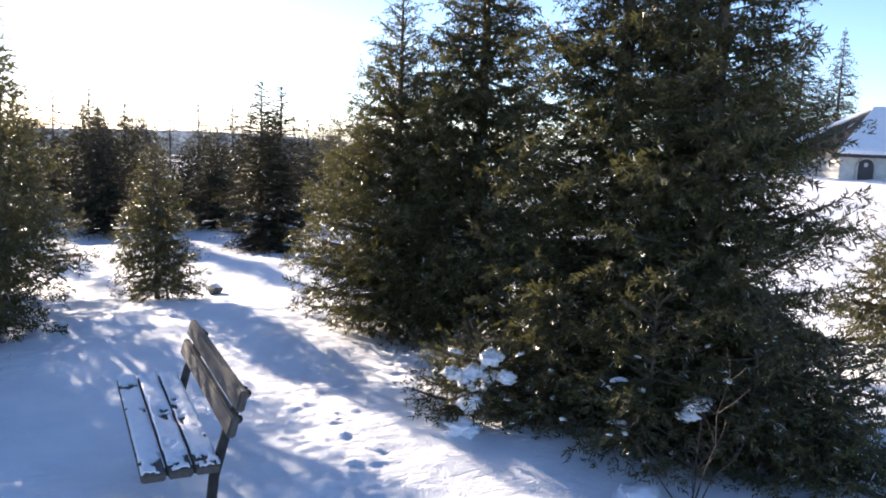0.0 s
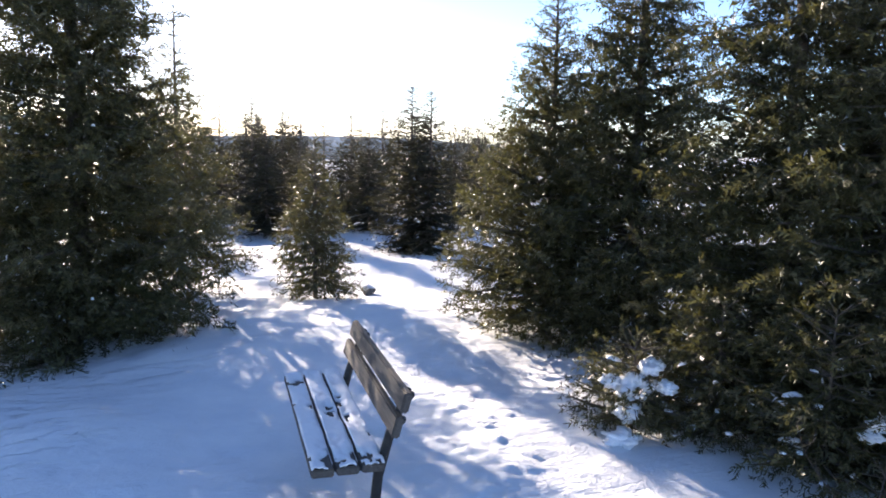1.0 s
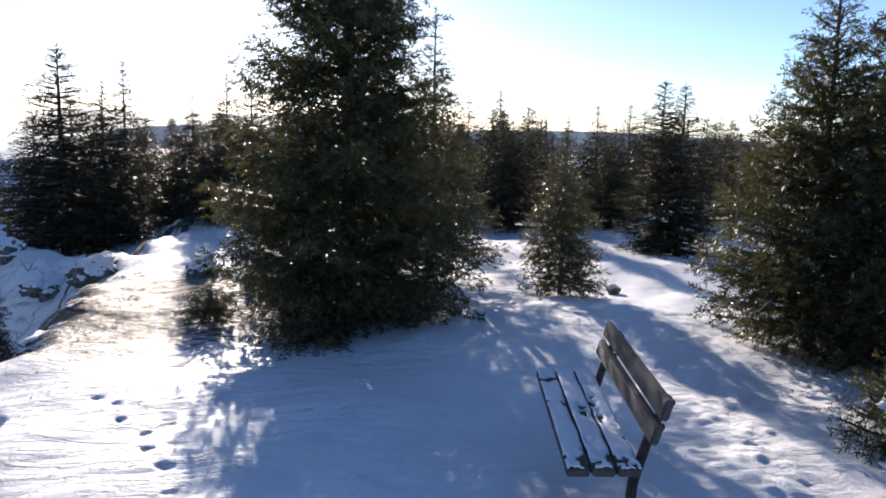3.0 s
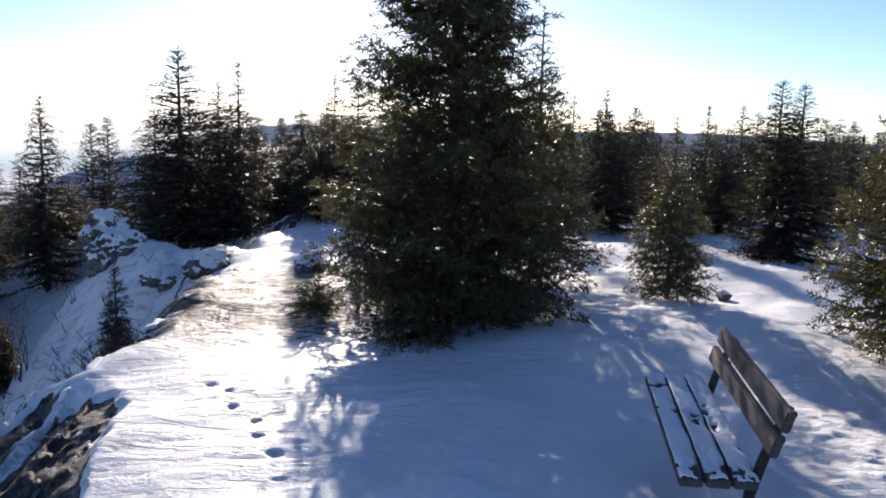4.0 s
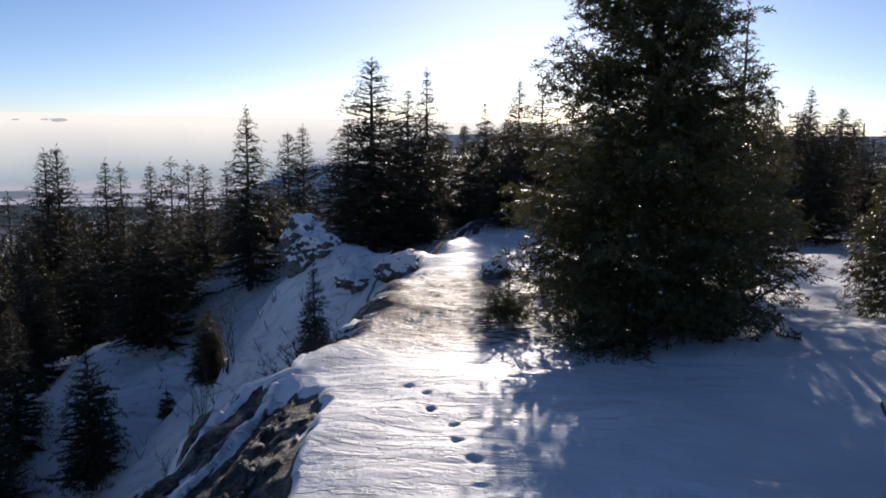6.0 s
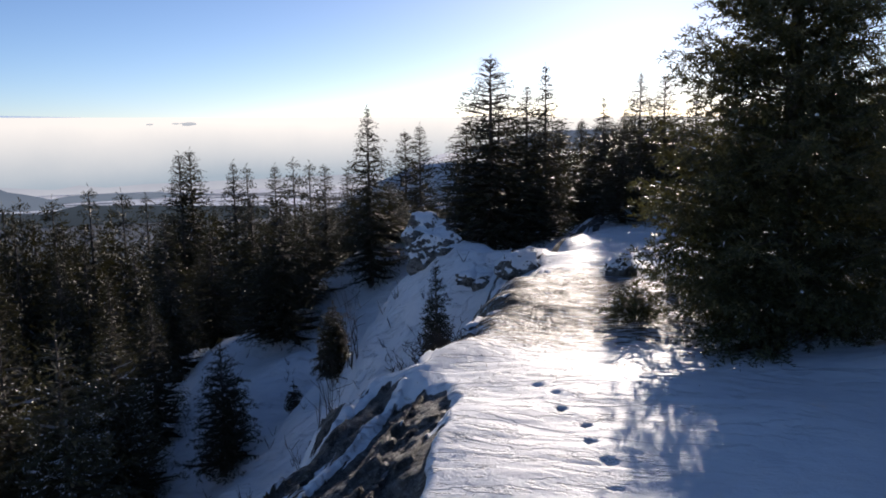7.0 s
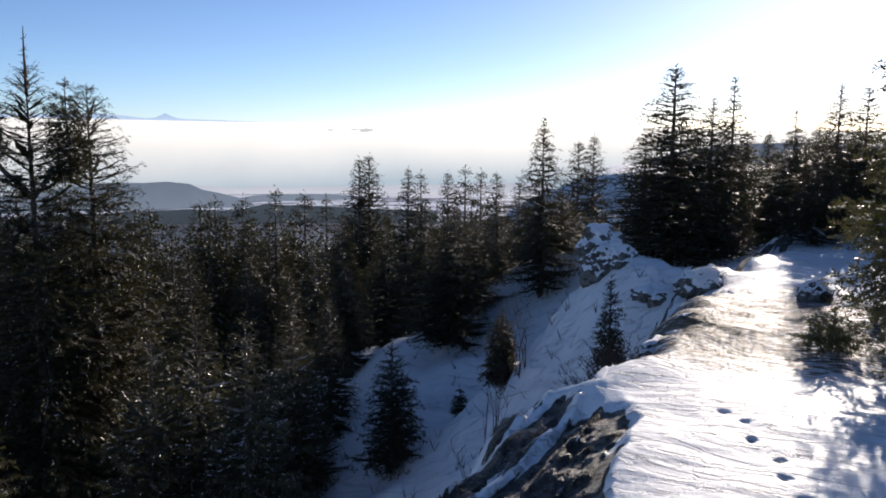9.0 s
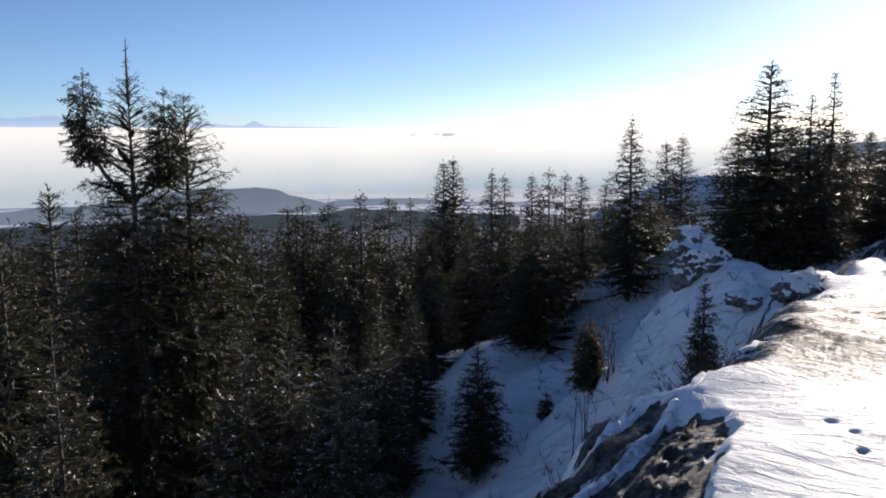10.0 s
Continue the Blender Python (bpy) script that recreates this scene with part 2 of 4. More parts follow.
def box_bm(x0, y0, z0, x1, y1, z1, bevel=0.0):
    bm = bmesh.new()
    bmesh.ops.create_cube(bm, size=1)
    bmesh.ops.scale(bm, vec=(x1 - x0, y1 - y0, z1 - z0), verts=bm.verts)
    bmesh.ops.translate(bm, vec=((x0 + x1) / 2, (y0 + y1) / 2, (z0 + z1) / 2), verts=bm.verts)
    if bevel:
        bmesh.ops.bevel(bm, geom=bm.edges[:], offset=bevel, segments=2, affect="EDGES")
    return bm


def tube_arrays(paths, sides=5):
    """Tapered tubes: each path is a list of (point, radius)."""
    vs, fs = [], []
    for path in paths:
        pts = np.array([p for p, _ in path], dtype=float)
        rad = np.array([r for _, r in path], dtype=float)
        tan = np.gradient(pts, axis=0)
        tan /= np.linalg.norm(tan, axis=1)[:, None] + 1e-9
        ref = np.where(np.abs(tan[:, 2:3]) > 0.9, np.array([[1.0, 0, 0]]), np.array([[0, 0, 1.0]]))
        a = np.cross(tan, ref)
        a /= np.linalg.norm(a, axis=1)[:, None] + 1e-9
        b = np.cross(tan, a)
        base = sum(len(v) for v in vs)
        th = np.arange(sides) * 2 * math.pi / sides
        ring = pts[:, None] + rad[:, None, None] * (a[:, None] * np.cos(th)[None, :, None] + b[:, None] * np.sin(th)[None, :, None])
        vs.append(ring.reshape(-1, 3))
        i = np.arange(len(pts) - 1)[:, None] * sides + base
        j = np.arange(sides)[None]
        k = (j + 1) % sides
        fs.append(np.stack([i + j, i + k, i + sides + k, i + sides + j], -1).reshape(-1, 4))
    return np.concatenate(vs), np.concatenate(fs)


def thing(name, at, label, category, group="", turn=0.0):
    e = new(name)
    e.empty_display_size = 0.2
    e.matrix_basis = pose(*at, 0, 0, turn)
    return tagged(e, label, category, group)


# ---- the lie of the land ----
EDGE = np.array([(-2.2, -400.0), (-2.2, -6.0), (-2.6, -1.5), (-3.5, -0.4), (-4.7, 0.95), (-5.3, 1.92), (-5.82, 2.75), (-6.18, 3.27), (-6.3, 3.7), (-6.2, 4.05), (-6.3, 4.5), (-6.6, 5.05),
                 (-7.1, 5.65), (-7.6, 6.4), (-8.2, 7.0), (-9.0, 8.95), (-10.5, 11.1), (-14.0, 15.5), (-22.0, 23.0), (-300.0, 230.0)])
# where the snow cover ends in a lip above the bare rock shoulder
LIP = np.array([(-1.2, -40.0), (-1.2, -2.0), (-2.2, 0.4), (-3.2, 1.9), (-3.8, 2.55), (-4.25, 2.95), (-4.55, 3.3), (-4.95, 3.7), (-5.5, 3.95), (-6.4, 4.1), (-7.6, 4.4), (-60.0, 34.0)])
# animal tracks across the wind crust, and the trodden path past the bench
# a snowy rib that leaves the ridge
RIB = np.array([(-8.6, 8.7), (-9.3, 8.3), (-10.2, 7.95), (-10.9, 7.9)])
PRINTS = [(-4.73, 4.24), (-4.47, 4.18), (-4.22, 3.98), (-3.94, 3.92), (-3.72, 3.73), (-3.46, 3.62), (-3.22, 3.42)]
TREAD = np.array([(0.7, 2.4), (0.0, 3.6), (-0.5, 4.8), (-0.95, 6.6), (-1.6, 8.4), (-2.2, 11.0), (-3.0, 14.0)])


def lattice(ix, iy, seed):
    v = np.sin(ix * 127.1 + iy * 311.7 + seed * 74.7) * 43758.5453
    return v - np.floor(v)


def fbm(x, y, seed=0, octaves=4, gain=0.5):
    """Smooth value noise from 0 to 1."""
    out, amp, total = 0.0, 1.0, 0.0
    for o in range(octaves):
        ix, iy = np.floor(x), np.floor(y)
        fx, fy = x - ix, y - iy
        fx, fy = fx * fx * (3 - 2 * fx), fy * fy * (3 - 2 * fy)
        v = (lattice(ix, iy, seed) * (1 - fx) + lattice(ix + 1, iy, seed) * fx) * (1 - fy) + (lattice(ix, iy + 1, seed) * (1 - fx) + lattice(ix + 1, iy + 1, seed) * fx) * fy
        out, total = out + amp * v, total + amp
        amp *= gain
        x, y, seed = x * 2.03 + 5.1, y * 2.03 - 3.7, seed + 1
    return out / total


def edge_distance(x, y, line=EDGE):
    """Distance from the brink; positive beyond it, over the drop."""
    best = np.full(x.shape, 1e9)
    sign = np.ones(x.shape)
    for (ax, ay), (bx, by) in zip(line[:-1], line[1:]):
        dx, dy = bx - ax, by - ay
        t = np.clip(((x - ax) * dx + (y - ay) * dy) / (dx * dx + dy * dy), 0, 1)
        d = np.hypot(x - ax - t * dx, y - ay - t * dy)
        s = np.where(dx * (y - ay) - dy * (x - ax) > 0, 1.0, -1.0)
        closer = d < best - 1e-9
        best, sign = np.where(closer, d, best), np.where(closer, s, sign)
    return best * sign


def step(x, a, b):
    t = np.clip((x - a) / (b - a), 0, 1)
    return t * t * (3 - 2 * t)


WAVES = [(math.cos(a) * k, math.sin(a) * k, p, h) for a, k, p, h in
         ((0.3, 0.9, 1.1, 0.05), (1.4, 1.3, 4.0, 0.04), (2.5, 2.1, 0.4, 0.025), (0.9, 3.3, 2.2, 0.015), (2.0, 4.7, 5.1, 0.01), (2.9, 7.0, 3.3, 0.007), (0.1, 9.5, 1.9, 0.005))]


def height(x, y, want_bare=False):
    x, y = np.asarray(x, dtype=float), np.asarray(y, dtype=float)
    r = np.hypot(x, y)
    s = edge_distance(x, y)
    wave = sum(h * np.sin(kx * x + ky * y + p + 0.7 * np.sin(0.8 * x - 0.6 * y + p)) for kx, ky, p, h in WAVES)
    top = -0.035 * np.maximum(0, y - 8) * (1 - step(x, 2, 9)) - 0.03 + wave
    top = np.maximum(top, -1.2)
    trod = np.exp(-(edge_distance(x, y, TREAD) / 0.5) ** 2) * (r < 16)
    top = top + trod * (0.05 * (np.abs(fbm(x * 3.6, y * 3.6, 3, 3) - 0.5) - 0.12) + 0.07 * np.abs(fbm(x * 9, y * 9, 9, 3) - 0.5)) + 0.03 * (fbm(x * 1.6, y * 1.6, 5) - 0.5)
    # old trodden dents in front of the bench
    sat = np.exp(-(((x + 2.0) / 1.1) ** 2 + ((y - 3.9) / 1.5) ** 2))
    top = top - 0.12 * sat * np.maximum(fbm(x * 4.5, y * 4.5, 77, 3) - 0.55, 0)
    ragged = 0.4 + 1.4 * fbm(x * 45, y * 45, 91, 2)
    for i, (px, py) in enumerate(PRINTS):
        deep = 0.045 if i < 7 else 0.022
        top = top - deep * np.exp(-(((x - px) ** 2 + 1.5 * (y - py) ** 2) * ragged / 0.00055) ** 2)
        for k in range(3):
            a = 2.25 + 0.75 * (k - 1) + 0.4 * math.sin(7.3 * i + k)
            top = top - 0.6 * deep * np.exp(-((x - px - 0.038 * math.cos(a)) ** 2 + (y - py - 0.038 * math.sin(a)) ** 2) / 0.0003)
    # broken crust and tussocks on the crest
    across, along = 0.77 * x + 0.636 * y, -0.636 * x + 0.77 * y
    crest = np.exp(-(((x + 6.75) / 1.3) ** 2 + ((y - 6.2) / 1.5) ** 2)) + 0.8 * np.exp(-((s + 0.45) / 0.5) ** 2) * step(y, 3.9, 4.4) * (1 - step(y, 9, 11))
    top = top + crest * (0.022 * (fbm(across * 3.5, along * 12, 51, 3, 0.6) - 0.5))
    top = top + 0.03 * np.floor(6.0 * fbm(across * 0.55, along * 2.8, 61, 5, 0.48)) / 6.0 * step(x, -2.6, -3.2) * (r < 14)
    top = top - 0.13 * np.exp(-(((x + 5.7) / 0.7) ** 2 + ((y - 3.95) / 0.5) ** 2))
    lip = edge_distance(x, y, LIP)
    bare = step(lip + 0.25 * (fbm(x * 2.2, y * 2.2, 7) - 0.5), 0.0, 0.1) * step(s, -4, -2) * (1 - step(y + 0.3 * (fbm(x * 3, y * 3, 41) - 0.5), 3.6, 4.0))
    ju, jv = 0.45 * x - 0.89 * y, 0.89 * x + 0.45 * y
    blocks = np.abs(fbm(jv * 2.4, ju * 0.7, 11, 3) - 0.5) * 2 + 0.35 * (fbm(x * 6, y * 6, 13, 3) - 0.5)
    top = top - bare * (0.06 + 0.40 * np.maximum(lip, 0) + 0.12 * (np.floor(blocks * 3) / 3 + 0.5 * blocks - 0.3) * step(lip, 0.0, 0.3))
    top = top - bare * step(lip, 0.05, 0.4) * 0.08 * np.abs(fbm(jv * 6.5, ju * 3.0, 81, 4, 0.6) - 0.5) * 2
    below = -4.18 + 0.155 * np.clip(x, -60, 0) + 0.53 * np.clip(y, -12, 11) + 3 * wave + 0.5 * (fbm(x * 0.7, y * 0.7, 21) - 0.5)
    below -= 0.36 * np.maximum(0, r - 21) * (1 - step(r, 60, 200) * 0.5)
    below = np.minimum(below, top - 0.25)
    rib = np.maximum(np.abs(edge_distance(x, y, RIB)) + 0.7 * (fbm(x * 1.1, y * 1.1, 37) - 0.5), 0)
    below = np.where(r < 40, np.maximum(below, -0.02 + 0.25 * (fbm(x * 1.3, y * 1.3, 31) - 0.5) - 1.25 * np.maximum(rib - 0.3, 0) - 0.1 * rib), below)
    rag = 0.25 * np.sin(3.1 * x + 1.7 * y) + 0.18 * np.sin(5.3 * y - 2.9 * x + 1)
    fall = step(s + 0.3 * rag, -0.25, 1.3)
    z = top * (1 - fall) + below * fall
    crag = fall * (1 - fall) * 4
    z = z + crag * (0.08 * np.sin(5.1 * x + 2.2 * y) + 0.3 * (fbm(x * 2.5, y * 2.5, 17) - 0.5))
    if want_bare:
        bare = bare * (1 - step(s + 0.8 * (fbm(x, y, 43) - 0.5), 1.6, 2.6))
        return np.clip(np.maximum(bare, 0.85 * step(crag, 0.25, 0.8) * (r < 60)), 0, 1)
    # the wide valley
    prof = np.interp(r, [0, 60, 150, 300, 600, 1500, 3000, 4600], [0, -18, -32, -50, -80, -142, -225, -330])
    hill = 7 * np.sin(x * 0.0021 + 1.0) * np.sin(y * 0.0027 + x * 0.001) * step(r, 500, 1500)
    valley_side = step(s, 5, 40)
    z = np.where(r > 60, z * (1 - step(r, 60, 140) * valley_side) + (prof + hill) * step(r, 60, 140) * valley_side, z)
    flat = np.interp(r, [0, 90, 300, 4600], [0, 0, -25, -150])
    z = np.where((r > 60) & (s < 40), z * valley_side + (flat + np.minimum(top, 0)) * (1 - valley_side), z)
    return z


def h1(x, y):
    return float(height(np.array([x]), np.array([y]))[0])


def build_ground():
    ang = np.radians(np.concatenate([np.arange(-35, -8, 0.5), np.arange(-8, 30, 0.3), np.arange(30, 72, 0.18), np.arange(72, 102, 0.5), np.arange(102, 325, 4.0)]))
    rad = [0.0, 0.35]
    while rad[-1] < 4700:
        r = rad[-1]
        rad.append(r * (1.03 if r < 2.2 else 1.012 if r < 3.6 else 1.0045 if r < 6.4 else 1.0075 if r < 10 else 1.022 if r < 45 else 1.08))
    rad = np.array(rad[1:])
    R, A = np.meshgrid(rad, ang, indexing="ij")
    X, Y = -R * np.sin(A), R * np.cos(A)
    Z = height(X, Y)
    verts = np.stack([X, Y, Z], -1).reshape(-1, 3)
    n, k = len(rad), len(ang)
    i, j = np.arange(n - 1)[:, None] * k, np.arange(k)[None]
    jj = (j + 1) % k
    faces = np.stack([i + j, i + k + j, i + k + jj, i + jj], -1).reshape(-1, 4)[:, ::-1]
    c = len(verts)
    verts = np.concatenate([verts, [[0, 0, h1(0, 0)]]])
    ob = mesh_object("ground", verts, faces, GROUND, smooth=True)
    mask = ob.data.attributes.new("bare", "FLOAT", "POINT")
    mask.data.foreach_set("value", np.append(height(X, Y, True).ravel(), 0.0).astype(np.float32))
    cap = bmesh.new()
    cap.from_mesh(ob.data)
    cap.verts.ensure_lookup_table()
    for a in range(k):
        cap.faces.new((cap.verts[a], cap.verts[(a + 1) % k], cap.verts[c])).smooth = True
    bmesh.ops.recalc_face_normals(cap, faces=cap.faces[:])
    cap.to_mesh(ob.data)
    cap.free()
    return tagged(ob, "wind-packed white snow with bare rock and dry turf on the ridge", "snowy ground", kind="structure")


build_ground()


# ---- spruces ----
def shoot_template(rng, blades):
    """A shoot along x, one long: short blades of needles that stand off it, left and right in turn, and one at its tip."""
    v, f = [], []
    for i in range(blades):
        x = 0.75 * i / max(1, blades - 1)
        a = math.pi * (i % 2) + rng.normal(0, 0.75)
        ln = rng.uniform(0.28, 0.43) * (1.1 - 0.35 * x)
        b = len(v)
        v += [(x - 0.05, 0, 0), (x + 0.17, 0.03 * math.cos(a), 0.03 * math.sin(a)), (x + 0.18 + 0.55 * ln, math.cos(a) * ln, math.sin(a) * ln)]
        f.append((b, b + 1, b + 2))
    v += [(0.48, -0.068, 0.025), (0.53, 0.068, -0.025), (1.1, 0, 0)]
    f.append((3 * blades, 3 * blades + 1, 3 * blades + 2))
    return np.array(v), np.array(f)


def unit(v):
    return v / (np.linalg.norm(v, axis=1)[:, None] + 1e-9)


def place_shoots(tmpl, P, D, L, rng):
    tv, tf = tmpl
    D = unit(D)
    S = unit(np.cross(D, np.array([0, 0, 0.6]) + rng.normal(0, 0.7, D.shape)))
    U = np.cross(S, D)
    wide = L * rng.uniform(0.8, 1.25, len(P))
    V = P[:, None] + tv[None, :, :1] * (L[:, None, None] * D[:, None]) + wide[:, None, None] * (tv[None, :, 1:2] * S[:, None] + tv[None, :, 2:3] * U[:, None])
    F = tf[None] + (np.arange(len(P)) * len(tv))[:, None, None]
    return V.reshape(-1, 3), F.reshape(-1, 3)


def spread_out(n):
    """For parents with n children each: every child's parent and its number among its siblings."""
    own = np.repeat(np.arange(len(n)), n)
    return own, np.arange(len(own)) - (np.cumsum(n) - n)[own]


def spruce(rng, H, R, branches, shoot=0.1, every=0.055, lateral=0.1, blades=5, gap=0.15, power=0.8, thin_top=0.0, rise=0.0, bough=0.4, wild=0.1, crowd=0.85, hang=3, ring=6, longest=0.5, sag=0.16, fan=0.48):
    """Arrays of a spruce that stands at the origin: trunk, branches and needles, and spots on its boughs. Branches stand in rings, bear side twigs, and these bear shoots."""
    rings = max(3, branches // ring)
    k = np.arange(branches)
    u = ((k // ring + 0.5) / rings) ** crowd + rng.normal(0, 0.22 / rings, branches)
    loose = rng.random(branches) < 0.22
    u = np.clip(np.where(loose, u + rng.uniform(-0.5, 0.5, branches) / rings, u), 0.004, 1)
    z = gap + (H - gap) * (1 - u)
    az = (k % ring) * 2 * math.pi / ring + rng.uniform(0, 6.28, rings + 2)[np.minimum(k // ring, rings)] + rng.normal(0, 0.22, branches)
    L = R * u ** power * rng.uniform(0.72, 1.1, branches) * np.where(loose, 0.7, 1.0) + 0.03
    L = np.where(rng.random(branches) < 0.05, L * 1.18, L)
    if thin_top:
        L = np.where(u < thin_top, L * rng.uniform(0.4, 1.0, branches), L)
    L = np.where(u > 0.93, L * rng.uniform(0.6, 1.0, branches), L)
    a0 = np.interp(u, [0, 0.12, 0.45, 1], [0.9, 0.38, 0.02, -0.3]) + rise + rng.normal(0, wild, branches)
    b0 = np.interp(u, [0, 0.3, 1], [-0.1, 0.02, 0.24]) + rng.normal(0, 0.08, branches)
    a0 = np.maximum(a0, 0.9 * ((0.1 - z) / np.maximum(L, 0.05) - b0))
    bend = rng.normal(0, 0.14, branches)
    h = np.stack([np.cos(az), np.sin(az), 0 * az], 1)
    w = np.stack([-np.sin(az), np.cos(az), 0 * az], 1)
    O = np.stack([0 * z, 0 * z, z], 1)
    Z = np.array([0, 0, 1.0])

    def along(i, s):
        p = O[i] + h[i] * (L[i] * s)[:, None] + w[i] * (L[i] * bend[i] * s * s)[:, None] + Z * (L[i] * (a0[i] * s + b0[i] * s * s))[:, None]
        return p, h[i] + w[i] * (2 * bend[i] * s)[:, None] + Z * (a0[i] + 2 * b0[i] * s)[:, None]

    size = shoot * np.clip(0.3 + 2.0 * u, 0, 1)
    sets = []
    # side twigs off the branches
    n1 = np.maximum(3, (1.15 * L / lateral).astype(int))
    i1, loc = spread_out(n1)
    s = 0.14 + 0.86 * (loc + rng.random(len(i1))) / n1[i1]
    P1, T1 = along(i1, s)
    T1 = unit(T1)
    side = unit(np.cross(T1, Z))
    ang = 0.85 + rng.normal(0, 0.2, len(i1))
    D1 = T1 * np.cos(ang)[:, None] + side * (np.where(loc % 2 == 0, 1, -1) * np.sin(ang))[:, None]
    D1[:, 2] -= sag + np.abs(rng.normal(0, sag, len(i1)))
    L1 = np.minimum(fan * L[i1] * (1.08 - s) ** 0.8, longest) * rng.uniform(0.55, 1.2, len(i1)) + 0.3 * size[i1]
    # shoots along the side twigs, and at their tips
    m = np.maximum(1, (L1 / every).astype(int))
    i2, loc2 = spread_out(m)
    q = (loc2 + rng.random(len(i2))) / m[i2]
    D = unit(D1[i2])
    P2 = P1[i2] + D * (L1[i2] * q)[:, None] - Z * (0.2 * L1[i2] * q * q)[:, None]
    side2 = unit(np.cross(D, Z + rng.normal(0, 0.3, D.shape)))
    ang2 = 0.75 + rng.normal(0, 0.25, len(i2))
    D2 = D * np.cos(ang2)[:, None] + side2 * (np.where(loc2 % 2 == 0, 1, -1) * np.sin(ang2))[:, None] - Z * rng.uniform(-0.1, 0.45, len(i2))[:, None]
    sets.append((P2, D2, size[i1][i2] * rng.uniform(0.6, 1.2, len(i2)) * (1.1 - 0.35 * q)))
    sets.append((P1 + unit(D1) * (0.9 * L1)[:, None] - Z * (0.16 * L1)[:, None], D1 - Z * 0.2, size[i1] * rng.uniform(0.8, 1.2, len(i1))))
    # shoots on the branches themselves
    nb = np.maximum(4, (1.6 * L / every).astype(int))
    i3, loc3 = spread_out(nb)
    s3 = 0.2 + 0.8 * (loc3 + rng.random(len(i3))) / nb[i3]
    P3, T3 = along(i3, s3)
    D3 = unit(T3) + rng.normal(0, 0.5, T3.shape)
    sets.append((P3, D3, size[i3] * rng.uniform(0.7, 1.1, len(i3))))
    # shoots that hang below the branches and fill the inside
    ih = np.repeat(k, hang)
    Ph, Th = along(ih, rng.uniform(0.05, 0.8, len(ih)))
    sets.append((Ph, Th * 0.4 + rng.normal(0, 0.45, Th.shape) - Z * 0.8, size[ih] * rng.uniform(0.9, 1.8, len(ih)) * np.clip(2 * u[ih], 0.3, 1)))
    tips = np.array([[0, 0, H - 0.03 - 0.12 * j] for j in range(3)])
    sets.append((tips, np.array([[0.05, 0.02, 1.0]] * 3), np.full(3, 0.14)))
    nv, nf, base = [], [], 0
    for P, D, ll in sets:
        pick = rng.integers(0, 3, len(P))
        for j in range(3):
            ok = pick == j
            if ok.any():
                v, f = place_shoots(shoot_template(rng, blades), P[ok], D[ok], ll[ok], rng)
                nv.append(v)
                nf.append(f + base)
                base += len(v)
    # the flat of each bough, jagged and bent down at its edges
    if bough:
        rows = []
        for sk, wk in ((0.05, 0.04), (0.25, 0.24), (0.42, 0.2), (0.6, 0.2), (0.78, 0.1), (0.92, 0.03)):
            p, tan = along(k, np.full(branches, sk))
            sd = unit(np.cross(tan, Z))
            for sg in (-1, 0, 1):
                wd = wk * bough * L * rng.uniform(0.4, 1.6, branches) * sg
                rows.append(p + sd * wd[:, None] - Z * (0.4 * np.abs(wd))[:, None] - tan * (0.4 * np.abs(wd))[:, None])
        n = len(rows)
        tri = []
        for j in range(0, n - 3, 3):
            for e in (0, 1):
                tri += [(j + e, j + e + 1, j + e + 4), (j + e, j + e + 4, j + e + 3)]
        nf.append((np.array(tri)[None] + (k * n)[:, None, None]).reshape(-1, 3) + base)
        nv.append(np.stack(rows, 1).reshape(-1, 3))
    trunk = [[((0, 0, e), max(0.006, 0.006 + 0.016 * (H - e) * (H / 5) ** 0.1)) for e in np.linspace(-0.25, H, 9)]]
    limbs = []
    for i in k if branches < 400 else k[::2]:
        ss = np.array([0.0, 0.4, 0.85])
        pts, _ = along(np.full(3, i), ss)
        limbs.append([(pts[e], 0.004 + 0.011 * L[i] * (1 - ss[e])) for e in range(3)])
    ip = rng.integers(branches // 5, branches, 400)
    return tube_arrays(trunk, 8), tube_arrays(limbs, 3), (np.concatenate(nv), np.concatenate(nf)), along(ip, rng.uniform(0.35, 0.95, 400))


def snow_pads(P, D, rng, size):
    """Small caps of snow lying along the branches."""
    v, f = [], []
    ring = [(math.cos(a), math.sin(a)) for a in np.arange(7) * 2 * math.pi / 7]
    for p, d in zip(P, D):
        d = np.array([d[0], d[1], d[2]]) / np.linalg.norm(d)
        sd = np.cross(d, (0, 0, 1.0))
        sd /= np.linalg.norm(sd) + 1e-6
        ln, wd, ht = size * rng.uniform(0.4, 1.1), size * rng.uniform(0.3, 0.6), size * rng.uniform(0.2, 0.5)
        b = len(v)
        for k, (sc, z) in enumerate(((1.0, -0.3), (0.85, 0.5))):
            for cx, cy in ring:
                q = sc * rng.uniform(0.75, 1.2)
                v.append(p + d * (cx * ln * q) + sd * (cy * wd * q) + np.array([0, 0, ht * z + 0.01]))
        v.append(p + np.array([0, 0, ht + 0.01]))
        for i in range(7):
            j = (i + 1) % 7
            f += [(b + i, b + j, b + 7 + j), (b + i, b + 7 + j, b + 7 + i), (b + 7 + i, b + 7 + j, b + 14)]
    return np.array(v), np.array(f)


